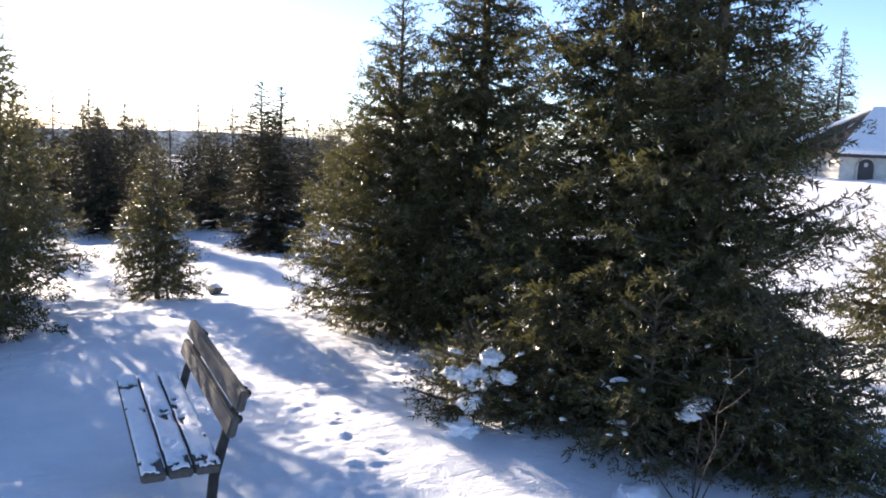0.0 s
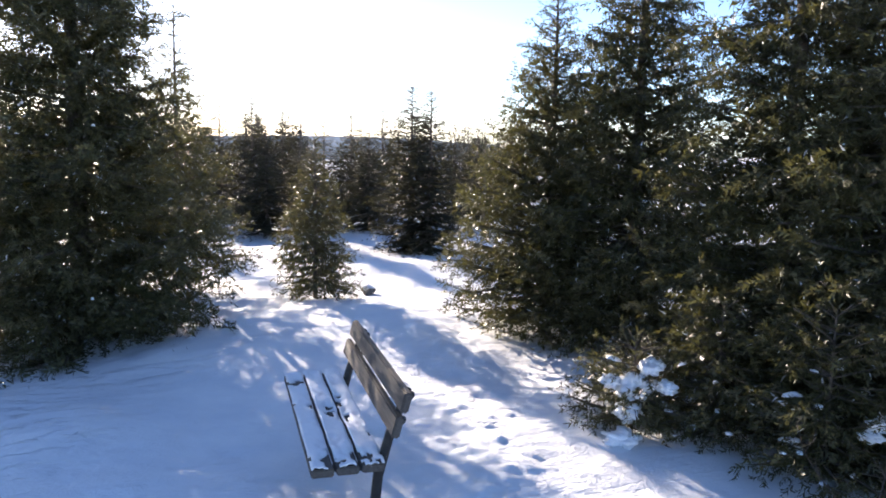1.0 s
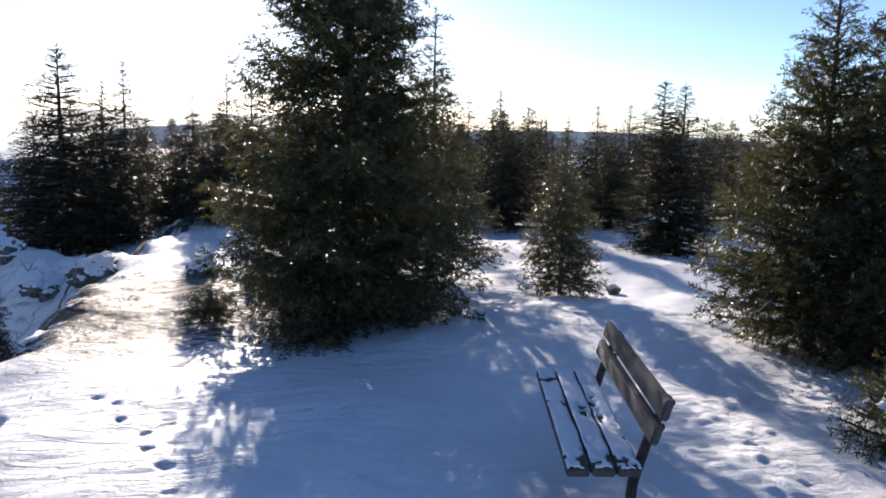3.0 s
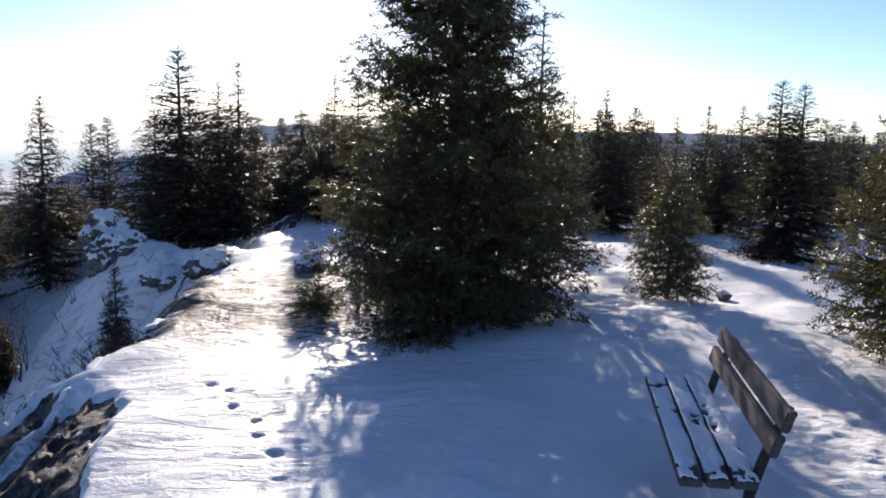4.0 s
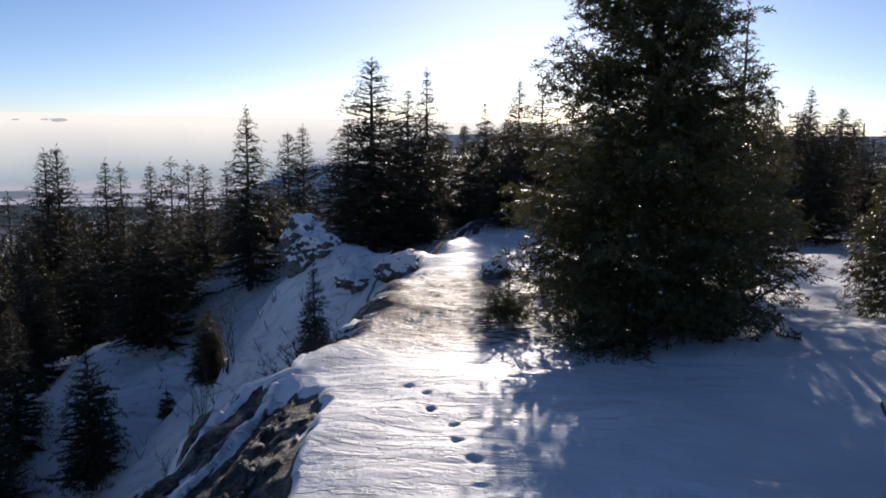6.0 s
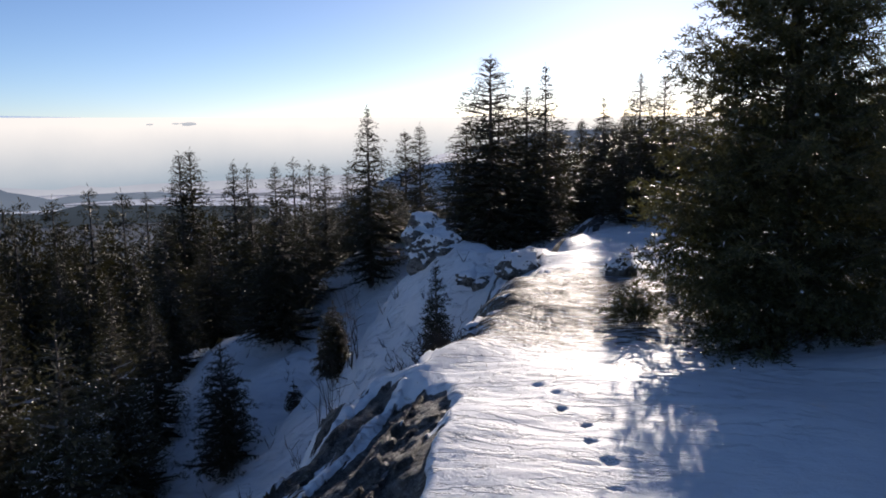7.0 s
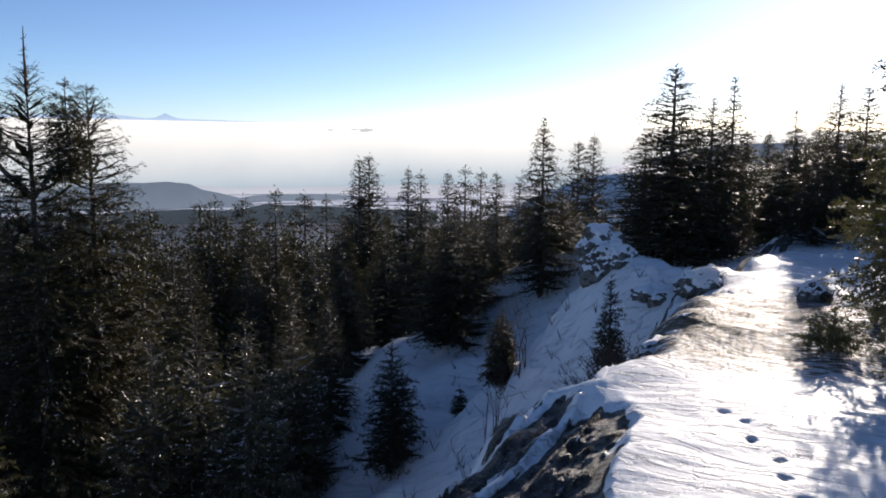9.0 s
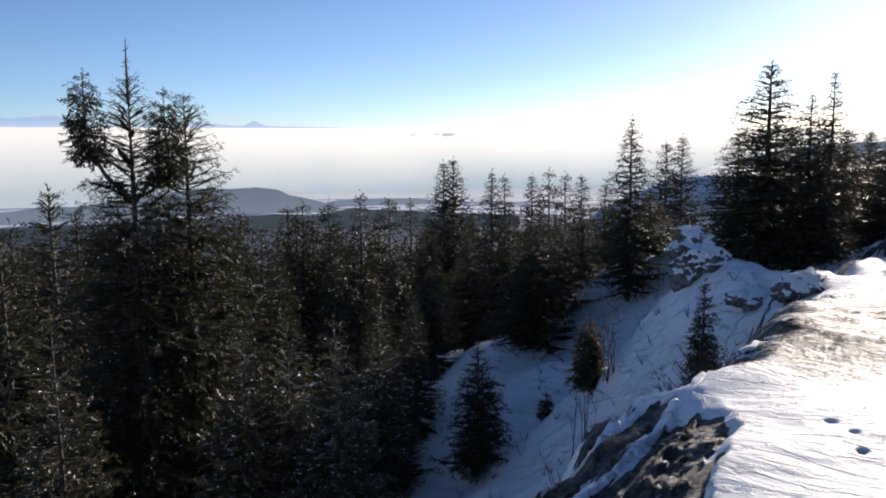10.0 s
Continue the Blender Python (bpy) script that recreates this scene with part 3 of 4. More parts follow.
def spruce_tree(at, seed, label, group="", far=False, frosted=False, pads=0, pad=0.1, **kw):
    rng = np.random.default_rng(seed)
    tr, lb, nd, spots = spruce(rng, **kw)
    e = thing("spruce_tree", at, label, "spruce", group)
    mesh_object("trunk", *tr, BARK, e, smooth=True)
    tagged(mesh_object("branchwork", *lb, BARK, e), kind="stuff")
    # far only picks the needles with painted shade, whatever the distance
    mesh_object("crown", *nd, NEEDLES_FROSTED if frosted else NEEDLES_SHADED if far else NEEDLES, e)
    if pads:
        tagged(mesh_object("branch_snow", *snow_pads(spots[0][:pads], spots[1][:pads], rng, pad), SNOW, e, smooth=True), "patches of white snow", kind="stuff")
    return e


# ---- the near trees: x, y, top above sea of the plan, spread ----
def near_tree(x, y, top, R, seed, label, branches, shoot=0.085, power=0.8, pads=0, pad=0.1, rise=0.1, wild=0.16, **more):
    z = h1(x, y)
    return spruce_tree((x, y, z), seed, label, "spruces by the bench", H=top - z, R=R, branches=branches, shoot=1.18 * shoot, power=power, bough=0.16, pads=pads, pad=pad, rise=rise, wild=wild, **more)


near_tree(-4.72, 7.43, 6.0, 1.62, 11, "tall dark green spruce with branches down to the snow", 460, 0.095, 1.1, 18, 0.04, thin_top=0.15, gap=0.03, crowd=0.75, every=0.05, lateral=0.085)
near_tree(-5.16, 10.17, 3.35, 1.1, 12, "slender dark green spruce with a long thin leader", 150, 0.09, 1.0, thin_top=0.35, every=0.06, lateral=0.1)
near_tree(-0.32, 8.45, 3.4, 1.2, 13, "dense green spruce with frost-tipped twigs", 330, 0.082, 0.9, 18, 0.035, every=0.046, lateral=0.08)
near_tree(0.46, 8.0, 4.7, 1.05, 14, "tall dense dark green spruce", 360, 0.085, 0.85, 14, 0.035, every=0.048, lateral=0.08)
near_tree(1.48, 6.75, 5.3, 1.3, 15, "tall broad spruce, dark with olive green shoots", 400, 0.085, 0.95, 14, 0.04, every=0.048, lateral=0.08)
near_tree(2.0, 6.15, 4.9, 1.28, 21, "tall dark spruce with long drooping boughs", 330, 0.085, 1.1, 14, 0.045, rise=0.02, every=0.048, lateral=0.08)
near_tree(2.5, 5.1, 0.75, 0.65, 22, "low bushy spruce at the foot of the taller ones", 84, 0.07, 0.5, gap=0.05)
near_tree(0.4, 5.95, 0.55, 0.5, 16, "low young spruce bowed under snow", 66, 0.065, 0.45, 6, 0.06, gap=0.04)
near_tree(0.95, 5.95, 0.85, 0.62, 23, "low boughs of spruce sweeping the snow", 84, 0.07, 0.55, 10, 0.05, gap=0.04)
near_tree(1.5, 5.45, 0.95, 0.66, 24, "low boughs of spruce sweeping the snow", 90, 0.07, 0.55, 16, 0.05, gap=0.04)
near_tree(2.1, 5.3, 1.0, 0.7, 25, "low bushy spruce at the foot of the taller ones", 90, 0.07, 0.55, 12, 0.06, gap=0.05)
near_tree(4.3, 7.6, 1.4, 0.8, 17, "young bushy olive green spruce", 114, 0.08, 0.6)
near_tree(-3.17, 9.75, 1.82, 0.64, 18, "young dark spruce standing free in the snow", 168, 0.072, 0.92, 25, 0.035, rise=-0.05, every=0.05, lateral=0.08)
near_tree(-5.75, 6.5, 0.22, 0.36, 19, "low spreading spruce at the edge of the turf", 42, 0.07, 0.5, gap=0.04)

# ---- spruces of middle distance ----
VARIANTS = {}


def grove(x, y, top, R, kind, label, group, turn=0.0, far=False):
    z = h1(x, y)
    H = top - z
    key = (far, kind % 4)
    if key not in VARIANTS:
        br, pw, th = [(160, 0.82, 0.0), (160, 0.72, 0.0), (130, 0.92, 0.25), (146, 0.82, 0.12)][kind % 4]
        rng = np.random.default_rng(40 + kind % 4 + 10 * far)
        arrays = spruce(rng, H=4.0, R=0.98, branches=int(br * 0.62) if far else int(1.2 * br), shoot=0.28 if far else 0.155, every=0.34 if far else 0.12, lateral=0.3 if far else 0.16, blades=2 if far else 3,
                        gap=0.2, power=pw + 0.04 if far else pw - 0.06, thin_top=0.7 * th, hang=1, rise=-0.16 if far else -0.1, bough=0.9 if far else 0.5, crowd=1.15, wild=0.09, ring=5, fan=0.42, sag=0.16)
        VARIANTS[key] = (*arrays, [])
    tr, lb, nd, _, made = VARIANTS[key]
    m = pose(x, y, z, 0, 0, turn)
    R = max(R, 0.235 * H)
    sc = Matrix.Diagonal((R, R, H / 4.0, 1))
    if made:
        ob = copy_thing(made[0], m)
        ob.matrix_basis = m @ sc
        return tagged(ob, label, "spruce", group)
    e = thing("spruce_tree", (x, y, z), label, "spruce", group)
    e.matrix_basis = m @ sc
    mesh_object("trunk", *tr, BARK, e, smooth=True)
    if not far:
        tagged(mesh_object("branchwork", *lb, BARK, e), kind="stuff")
    mesh_object("crown", *nd, NEEDLES_SHADED, e)
    made.append(e)
    return e


def polar(az, d, x0=-0.3, y0=0.3):
    return x0 - d * math.sin(radians(az)), y0 + d * math.cos(radians(az))


def stand(rows, x0, y0, label, group):
    """Rows: direction in degrees left of +y and distance from (x0, y0), rise of the top over eye level per metre, spread, variant."""
    for i, (az, d, up, R, k) in enumerate(rows):
        x, y = polar(az, d, x0, y0)
        grove(x, y, 1.9 + up * d, R, k, label, group, turn=47.0 * i + d, far=d > 33)


NORTH_WOOD = [
    (11.4, 14.4, 0.050, 0.95, 0), (12.7, 14.8, 0.054, 0.95, 1), (23.5, 19.0, 0.042, 0.8, 3), (25.6, 21.0, 0.035, 0.9, 2), (21.4, 24.0, 0.022, 1.0, 1),
    (16.8, 20.0, 0.026, 0.9, 2), (14.6, 22.0, 0.026, 0.9, 0), (18.6, 26.0, 0.012, 1.0, 2), (9.6, 22.0, 0.012, 1.0, 0), (27.8, 23.0, 0.02, 1.0, 0),
    (30.4, 20.0, 0.03, 1.0, 1), (8.0, 24.0, 0.01, 0.9, 3), (6.5, 28.0, 0.0, 1.0, 1), (20.4, 31.0, 0.008, 1.2, 0), (23.0, 33.0, 0.015, 1.2, 3),
    (15.6, 18.5, 0.0, 0.9, 1), (22.6, 18.0, 0.005, 0.9, 0), (19.8, 19.0, -0.01, 0.9, 1)]
RIDGE_WOOD = [
    (51.2, 15.5, 0.074, 1.45, 1), (47.4, 16.5, 0.064, 0.9, 2), (48.7, 16.0, 0.041, 0.95, 3), (59.6, 18.0, 0.018, 0.95, 3), (55.8, 30.0, -0.005, 0.9, 0),
    (56.8, 31.0, -0.012, 0.8, 1), (41.0, 19.0, 0.053, 0.9, 0), (39.4, 20.0, 0.05, 1.0, 1), (43.3, 23.0, 0.027, 0.9, 2), (37.3, 22.0, 0.03, 1.0, 1),
    (42.1, 17.5, -0.01, 0.8, 1), (44.7, 27.0, 0.0, 1.0, 0), (35.0, 24.0, 0.02, 1.0, 3), (46.2, 21.0, 0.0, 1.0, 1), (52.8, 17.5, 0.0, 1.0, 1), (50.6, 17.0, 0.02, 1.0, 1)]
GULLY_WOOD = [
    (71.4, 26.0, -0.034, 1.05, 0), (70.7, 26.5, -0.03, 1.05, 1), (68.0, 33.0, -0.045, 1.0, 3), (67.1, 34.0, -0.05, 0.9, 2), (65.2, 30.0, -0.05, 1.3, 0),
    (64.0, 38.0, -0.045, 0.9, 3), (61.8, 28.0, -0.05, 1.1, 1), (62.9, 36.0, -0.048, 0.9, 2), (64.7, 17.2, -0.09, 1.0, 1), (65.8, 17.6, -0.12, 0.9, 0),
    (61.7, 21.0, -0.09, 1.1, 0), (58.8, 20.0, -0.07, 1.1, 1), (57.2, 19.5, -0.07, 1.0, 0), (63.2, 18.8, -0.1, 1.0, 1), (60.2, 24.0, -0.06, 1.1, 1),
    (66.8, 22.0, -0.09, 1.1, 1), (69.6, 21.0, -0.12, 1.0, 0), (72.6, 24.0, -0.1, 1.1, 1)]
SLOPE_WOOD = [
    (77.2, 40.0, -0.07, 1.1, 2), (79.4, 44.0, -0.08, 1.1, 0), (81.2, 40.0, -0.082, 1.1, 3), (82.2, 48.0, -0.085, 1.2, 1), (85.4, 44.0, -0.09, 1.3, 0),
    (75.2, 38.0, -0.075, 1.1, 0), (73.7, 34.0, -0.08, 1.0, 2), (73.6, 15.5, -0.205, 0.8, 0), (72.4, 19.0, -0.16, 0.9, 1), (76.2, 19.0, -0.17, 1.0, 2),
    (79.2, 21.0, -0.15, 1.1, 0), (70.4, 23.0, -0.15, 1.0, 3), (97.2, 26.0, -0.06, 1.4, 1), (100.2, 21.0, -0.1, 1.3, 0), (95.7, 30.0, -0.08, 1.4, 2),
    (93.2, 40.0, -0.07, 1.3, 3), (105.2, 17.0, -0.02, 1.5, 0), (83.0, 26.0, -0.14, 1.2, 1)]
stand(NORTH_WOOD, 0.14, 0.42, "dark green spruce in the snowy northern wood", "spruces in the northern wood")
stand(RIDGE_WOOD, -0.25, 0.35, "dark green spruce along the snowy ridge", "spruces along the ridge")
stand(GULLY_WOOD, -0.55, 0.15, "dark green spruce above the snowy gully", "spruces above the gully")
stand(SLOPE_WOOD, -0.55, 0.15, "dark green spruce on the steep wooded slope", "spruces on the wooded slope")

# spruces on the steep slope below the brink
for az, d, up, R, bare, seed in ((92.2, 16.0, 0.064, 2.0, 0.6, 61), (88.8, 17.0, 0.047, 1.9, 0.0, 62)):
    x, y = polar(az, d, -0.55, 0.15)
    z = h1(x, y)
    H = 1.9 + up * d - z
    # pads this fine are snow flecks that also stand for glints on the twigs
    old = spruce_tree((x, y, z), seed, "tall old spruce with a ragged thin top", "tall spruces on the slope", far=True, H=H, R=R, branches=440, shoot=0.19, every=0.13,
                      lateral=0.16, blades=4, power=0.5, rise=-0.12, bough=0.25, crowd=1.1, wild=0.18, pads=240, pad=0.028, gap=0.3)
    if bare:
        # a dead leader with short broken twigs, and a bushy side shoot
        rng = random.Random(seed)
        tubes = [[((0, 0, H - 0.4), 0.03), ((0.02, 0, H + 0.3), 0.018), ((0.0, 0.01, H + 0.75), 0.006)]]
        for i in range(26):
            zz, a = H - 0.35 + rng.uniform(0, 1.0), rng.uniform(0, 6.28)
            ln = rng.uniform(0.06, 0.22) * (1.25 - (zz - H + 0.35))
            tubes.append([((0, 0, zz), 0.008), ((math.cos(a) * ln * 0.6, math.sin(a) * ln * 0.6, zz - 0.01), 0.006), ((math.cos(a) * ln, math.sin(a) * ln, zz + rng.uniform(-0.03, 0.05)), 0.003)])
        v, f = tube_arrays(tubes, 4)
        mesh_object("dead_top", v, f, BARK, old)["label"] = "bare dead leader"
        for ox, oy, top_z, hh, rr, sd in ((-0.1, -0.75, H + 0.15, 1.6, 0.36, 71), (0.2, 0.6, H - 0.2, 1.6, 0.4, 72)):
            tr2, lb2, nd2, _ = spruce(np.random.default_rng(sd), H=hh, R=rr, branches=70, shoot=0.16, every=0.09, lateral=0.1, gap=0.1, power=0.45, wild=0.25)
            shift = np.array([ox, oy, top_z - hh])
            mesh_object("side_leader", nd2[0] + shift, nd2[1], NEEDLES_SHADED, old)
            v, f = tube_arrays([[((0, 0, H - 2.2), 0.05), ((ox * 0.6, oy * 0.6, H - 1.7), 0.04), ((ox, oy, top_z - hh + 0.3), 0.03), ((ox, oy, top_z), 0.006)]], 5)
            mesh_object("side_stem", v, f, BARK, old)
for az, d, up, R, seed in ((79.4, 12.0, -0.225, 1.1, 63), (82.7, 13.0, -0.215, 1.2, 64), (85.7, 12.5, -0.23, 1.2, 65), (76.2, 14.0, -0.235, 1.0, 66), (97.7, 13.0, -0.2, 1.3, 67)):
    x, y = polar(az, d, -0.55, 0.15)
    z = h1(x, y)
    # here too the tiny snow pads double as painted glints
    spruce_tree((x, y, z), seed, "dark green spruce with frosted branch tips", "spruces below the brink", frosted=True, H=1.9 + up * d - z, R=R, branches=200, shoot=0.12, every=0.085, lateral=0.13,
                blades=4, pads=260, pad=0.026, power=0.65, gap=0.2)
for az, d, top, R, seed in ((69.1, 13.0, -0.263, 0.62, 68), (61.2, 13.0, -0.224, 0.3, 69), (53.6, 10.4, -0.177, 0.25, 70)):
    x, y = polar(az, d, -0.55, 0.15)
    z = h1(x, y)
    spruce_tree((x, y, z), seed, "small young spruce on the snowy slope", "young spruces on the slope", far=True, H=1.9 + top * d - z, R=R, branches=140, shoot=0.1, every=0.06, lateral=0.085, power=0.68, gap=0.1)

x, y = polar(65.2, 14.0)
spruce_tree((x, y, h1(x, y)), 74, "tiny dark spruce seedling alone in the gully snow", "young spruces on the slope", far=True, H=0.5, R=0.15, branches=36, shoot=0.07, every=0.05, lateral=0.06, gap=0.03)

# forest further down, trees picked at random
pick = random.Random(5)
for i in range(98):
    az, d = pick.uniform(52, 108), pick.uniform(30, 85)
    x, y = polar(az, d)
    if edge_distance(np.array([x]), np.array([y]))[0] < 6:
        continue
    top = 1.9 - d * pick.uniform(0.105, 0.165)
    if top - h1(x, y) < 2.5:
        continue
    grove(x, y, top, pick.uniform(0.9, 1.5), pick.randrange(4), "dark green spruce in the snowy woods", "spruces in the woods", turn=pick.uniform(0, 360), far=True)
for i in range(62):
    az, d = pick.uniform(62, 102), pick.uniform(28, 52)
    x, y = polar(az, d)
    top = 1.9 - d * pick.uniform(0.095, 0.14)
    if edge_distance(np.array([x]), np.array([y]))[0] < 6 or top - h1(x, y) < 3:
        continue
    grove(x, y, top, pick.uniform(1.1, 1.6), pick.randrange(4), "dark green spruce in the snowy woods", "spruces in the woods", turn=pick.uniform(0, 360), far=True)
for i in range(18):
    az, d = pick.uniform(38, 50.5), pick.uniform(20, 31)
    x, y = polar(az, d)
    grove(x, y, 1.9 + d * pick.uniform(-0.02, 0.008), pick.uniform(1.1, 1.4), pick.randrange(4), "dark green spruce along the snowy ridge", "spruces along the ridge", turn=pick.uniform(0, 360), far=True)
for i in range(62):
    az, d = pick.uniform(-2, 48), pick.uniform(24, 48)
    x, y = polar(az, d)
    grove(x, y, 1.9 + d * pick.uniform(-0.025, 0.02), pick.uniform(0.9, 1.3), pick.randrange(4), "dark green spruce in the snowy woods", "spruces in the woods", turn=pick.uniform(0, 360), far=True)

# two dead trunks that stand above the wood
for x, y, top, seed in ((-7.48, 21.1, 2.06, 1), (-2.47, 20.2, 1.86, 2)):
    z = h1(x, y)
    rng = random.Random(seed)
    e = thing("dead_tree", (x, y, z), "thin bare grey dead spruce trunk in the wood", "dead tree", "dead trees")
    v, f = tube_arrays([[((0, 0, -0.2), 0.06), ((0.02, 0, (top - z) * 0.5), 0.045), ((0.0, 0.02, top - z), 0.015)]], 6)
    mesh_object("trunk", v, f, BARK, e, smooth=True)
    stubs = []
    for i in range(14):
        q, a = (top - z) * rng.uniform(0.5, 0.97), rng.uniform(0, 6.28)
        stubs.append([((0, 0, q), 0.012), ((math.cos(a) * 0.14, math.sin(a) * 0.14, q + rng.uniform(-0.05, 0.08)), 0.005)])
    v, f = tube_arrays(stubs, 4)
    tagged(mesh_object("branch_stubs", v, f, BARK, e), kind="stuff")


# ---- bench ----
def build_bench():
    x, y = -1.135, 3.785
    e = thing("bench", (x, y, 0.0), "weathered wooden park bench with dark steel legs, dusted with snow", "bench", turn=25.6)
    rng = random.Random(3)
    for i in range(3):
        x0 = 0.0 + i * 0.117
        part("seat_slat", box_bm(x0, 0.0, 0.36 + 0.003 * i, x0 + 0.104, 1.5, 0.4 + 0.003 * i, 0.006), WOOD, e)
    for lo, back in ((0.52, 0.385), (0.637, 0.425)):
        bm = box_bm(-0.02, 0.0, 0, 0.02, 1.5, 0.1, 0.008)
        bmesh.ops.rotate(bm, cent=(0, 0, 0), matrix=Matrix.Rotation(radians(15), 3, "Y"), verts=bm.verts)
        bmesh.ops.translate(bm, vec=(back, 0, lo), verts=bm.verts)
        part("back_board", bm, WOOD, e)
    for yy in (0.12, 1.3):
        v, f = tube_arrays([[((0.27, yy, -0.3), 0.026), ((0.33, yy, 0.3), 0.026), ((0.385, yy, 0.5), 0.024), ((0.47, yy, 0.72), 0.02)]], 6)
        mesh_object("leg", v, f, STEEL, e)
        v, f = tube_arrays([[((0.02, yy, 0.355), 0.016), ((0.2, yy, 0.352), 0.02), ((0.335, yy, 0.345), 0.022)]], 6)
        mesh_object("seat_bracket", v, f, STEEL, e)
        for zz, xx in ((0.57, 0.425), (0.69, 0.465)):
            v, f = tube_arrays([[((xx, yy, zz), 0.02), ((xx + 0.03, yy, zz - 0.008), 0.02), ((xx + 0.038, yy, zz - 0.01), 0.004)]], 6)
            mesh_object("bolt", v, f, STEEL, e)
    # snow lying on the seat, torn open along the gaps
    for i in range(3):
        bm = bmesh.new()
        cols, rows = 8, 90
        grid = []
        for r in range(rows + 1):
            for c in range(cols + 1):
                px, py = 0.117 * i + 0.104 * c / cols, 1.5 * r / rows
                n = noise.noise(Vector((px * 14, py * 5, i * 7.0))) + 0.6 * noise.noise(Vector((px * 40, py * 18, i * 3.0)))
                rim = min(c, cols - c) / 2.0
                keep = n + 0.5 + 0.2 * min(rim, 1.0) - (0.5 if py < 0.16 else 0.0)
                grid.append((bm.verts.new((px, py, 0.4 + 0.003 * i + 0.003 + max(0.0, min(0.016, keep * 0.025)))), keep))
        for r in range(rows):
            for c in range(cols):
                q = [grid[r * (cols + 1) + c], grid[r * (cols + 1) + c + 1], grid[(r + 1) * (cols + 1) + c + 1], grid[(r + 1) * (cols + 1) + c]]
                if sum(k for _, k in q) > 0.6:
                    bm.faces.new([v for v, _ in q])
        bmesh.ops.delete(bm, geom=[v for v in bm.verts if not v.link_faces], context="VERTS")
        bmesh.ops.solidify(bm, geom=bm.faces[:], thickness=0.006)
        part("snow_layer", bm, SNOW, e, "thin layer of snow", smooth=True)
    return e


build_bench()


# ---- farmhouse across the field ----
def poly_part(name, pts, faces, mat, parent, label=""):
    bm = bmesh.new()
    vs = [bm.verts.new(p) for p in pts]
    for f in faces:
        bm.faces.new([vs[i] for i in f])
    bmesh.ops.recalc_face_normals(bm, faces=bm.faces[:])
    return part(name, bm, mat, parent, label)


def slab(name, corners, thick, mat, parent, label="", rough=0.0, cuts=6):
    """A thick, slightly uneven sheet over a roof plane; corners run round it."""
    a, b, c, d = [Vector(p) for p in corners]
    nrm = (b - a).cross(d - a).normalized()
    if nrm.z < 0:
        nrm = -nrm
    bm = bmesh.new()
    rows = []
    for i in range(cuts + 1):
        row = []
        for j in range(cuts + 1):
            p = a.lerp(b, i / cuts).lerp(d.lerp(c, i / cuts), j / cuts)
            row.append(bm.verts.new(p + nrm * (thick + rough * noise.noise(p * 0.9))))
        rows.append(row)
    for i in range(cuts):
        for j in range(cuts):
            bm.faces.new((rows[i][j], rows[i + 1][j], rows[i + 1][j + 1], rows[i][j + 1]))
    ring = [r[0] for r in rows] + rows[-1][1:] + [r[-1] for r in rows[-2::-1]] + rows[0][-2:0:-1]
    low = [bm.verts.new(v.co - nrm * (thick - 0.01)) for v in ring]
    for i in range(len(ring)):
        k = (i + 1) % len(ring)
        bm.faces.new((ring[i], ring[k], low[k], low[i]))
    bmesh.ops.recalc_face_normals(bm, faces=bm.faces[:])
    return part(name, bm, mat, parent, label)


def build_house():
    x, y = polar(-25.9, 60.0)
    e = thing("farmhouse", (x, y, -0.4), "low plastered farmhouse with a snow-laden hipped roof", "house", turn=2.2)
    part("wall", box_bm(0, 0, -0.6, 17, 8, 2.05), PLASTER, e)
    o, h, r = 0.5, 2.0, 5.1
    A, B, C, D = (-o, -o, h), (17 + o, -o, h), (17 + o, 8 + o, h), (-o, 8 + o, h)
    P, Q = (4.1, 4.0, r), (12.9, 4.0, r)
    low = [(q[0], q[1], q[2] - 0.22) for q in (A, B, C, D)]
    poly_part("roof", [A, B, C, D, P, Q] + low, [(0, 1, 5, 4), (1, 2, 5), (2, 3, 4, 5), (3, 0, 4), (6, 7, 8, 9), (0, 1, 7, 6), (1, 2, 8, 7), (2, 3, 9, 8), (3, 0, 6, 9)], SHINGLE, e,
              "brown shingled hipped roof")
    slab("roof_snow", (A, B, Q, P), 0.28, SNOW, e, "thick white snow", 0.06, 8)
    slab("roof_snow", (C, D, P, Q), 0.28, SNOW, e, "thick white snow", 0.06, 8)
    ed = Vector(D).lerp(Vector(A), 0.12)
    slab("roof_snow", (D, ed, Vector(P).lerp(ed, 0.06), P), 0.12, SNOW, e, "strip of snow along the hip", 0.03, 6)
    # arched door in the long wall
    bm = bmesh.new()
    prof = [(-0.55, 0.0)] + [(-0.55 * math.cos(a), 1.15 + 0.55 * math.sin(a)) for a in np.linspace(0, math.pi, 9)] + [(0.55, 0.0)]
    front = [bm.verts.new((1.75 + px, -0.06, 0.02 + pz)) for px, pz in prof]
    back = [bm.verts.new((1.75 + px, 0.05, 0.02 + pz)) for px, pz in prof]
    bm.faces.new(front)
    for i in range(len(prof)):
        k = (i + 1) % len(prof)
        bm.faces.new((front[i], back[i], back[k], front[k]))
    bmesh.ops.recalc_face_normals(bm, faces=bm.faces[:])
    door = part("door", bm, DOOR_WOOD, e, "dark arched wooden door")
    part("door_pane", box_bm(1.62, -0.09, 1.2, 1.86, -0.05, 1.45), PLASTER, door, "pale small window pane")
    v, f = tube_arrays([[((1.75 + px * 1.12, -0.05, 0.02 + pz * 1.04), 0.09) for px, pz in prof]], 6)
    mesh_object("door_frame", v, f, PLASTER, e)
    return e


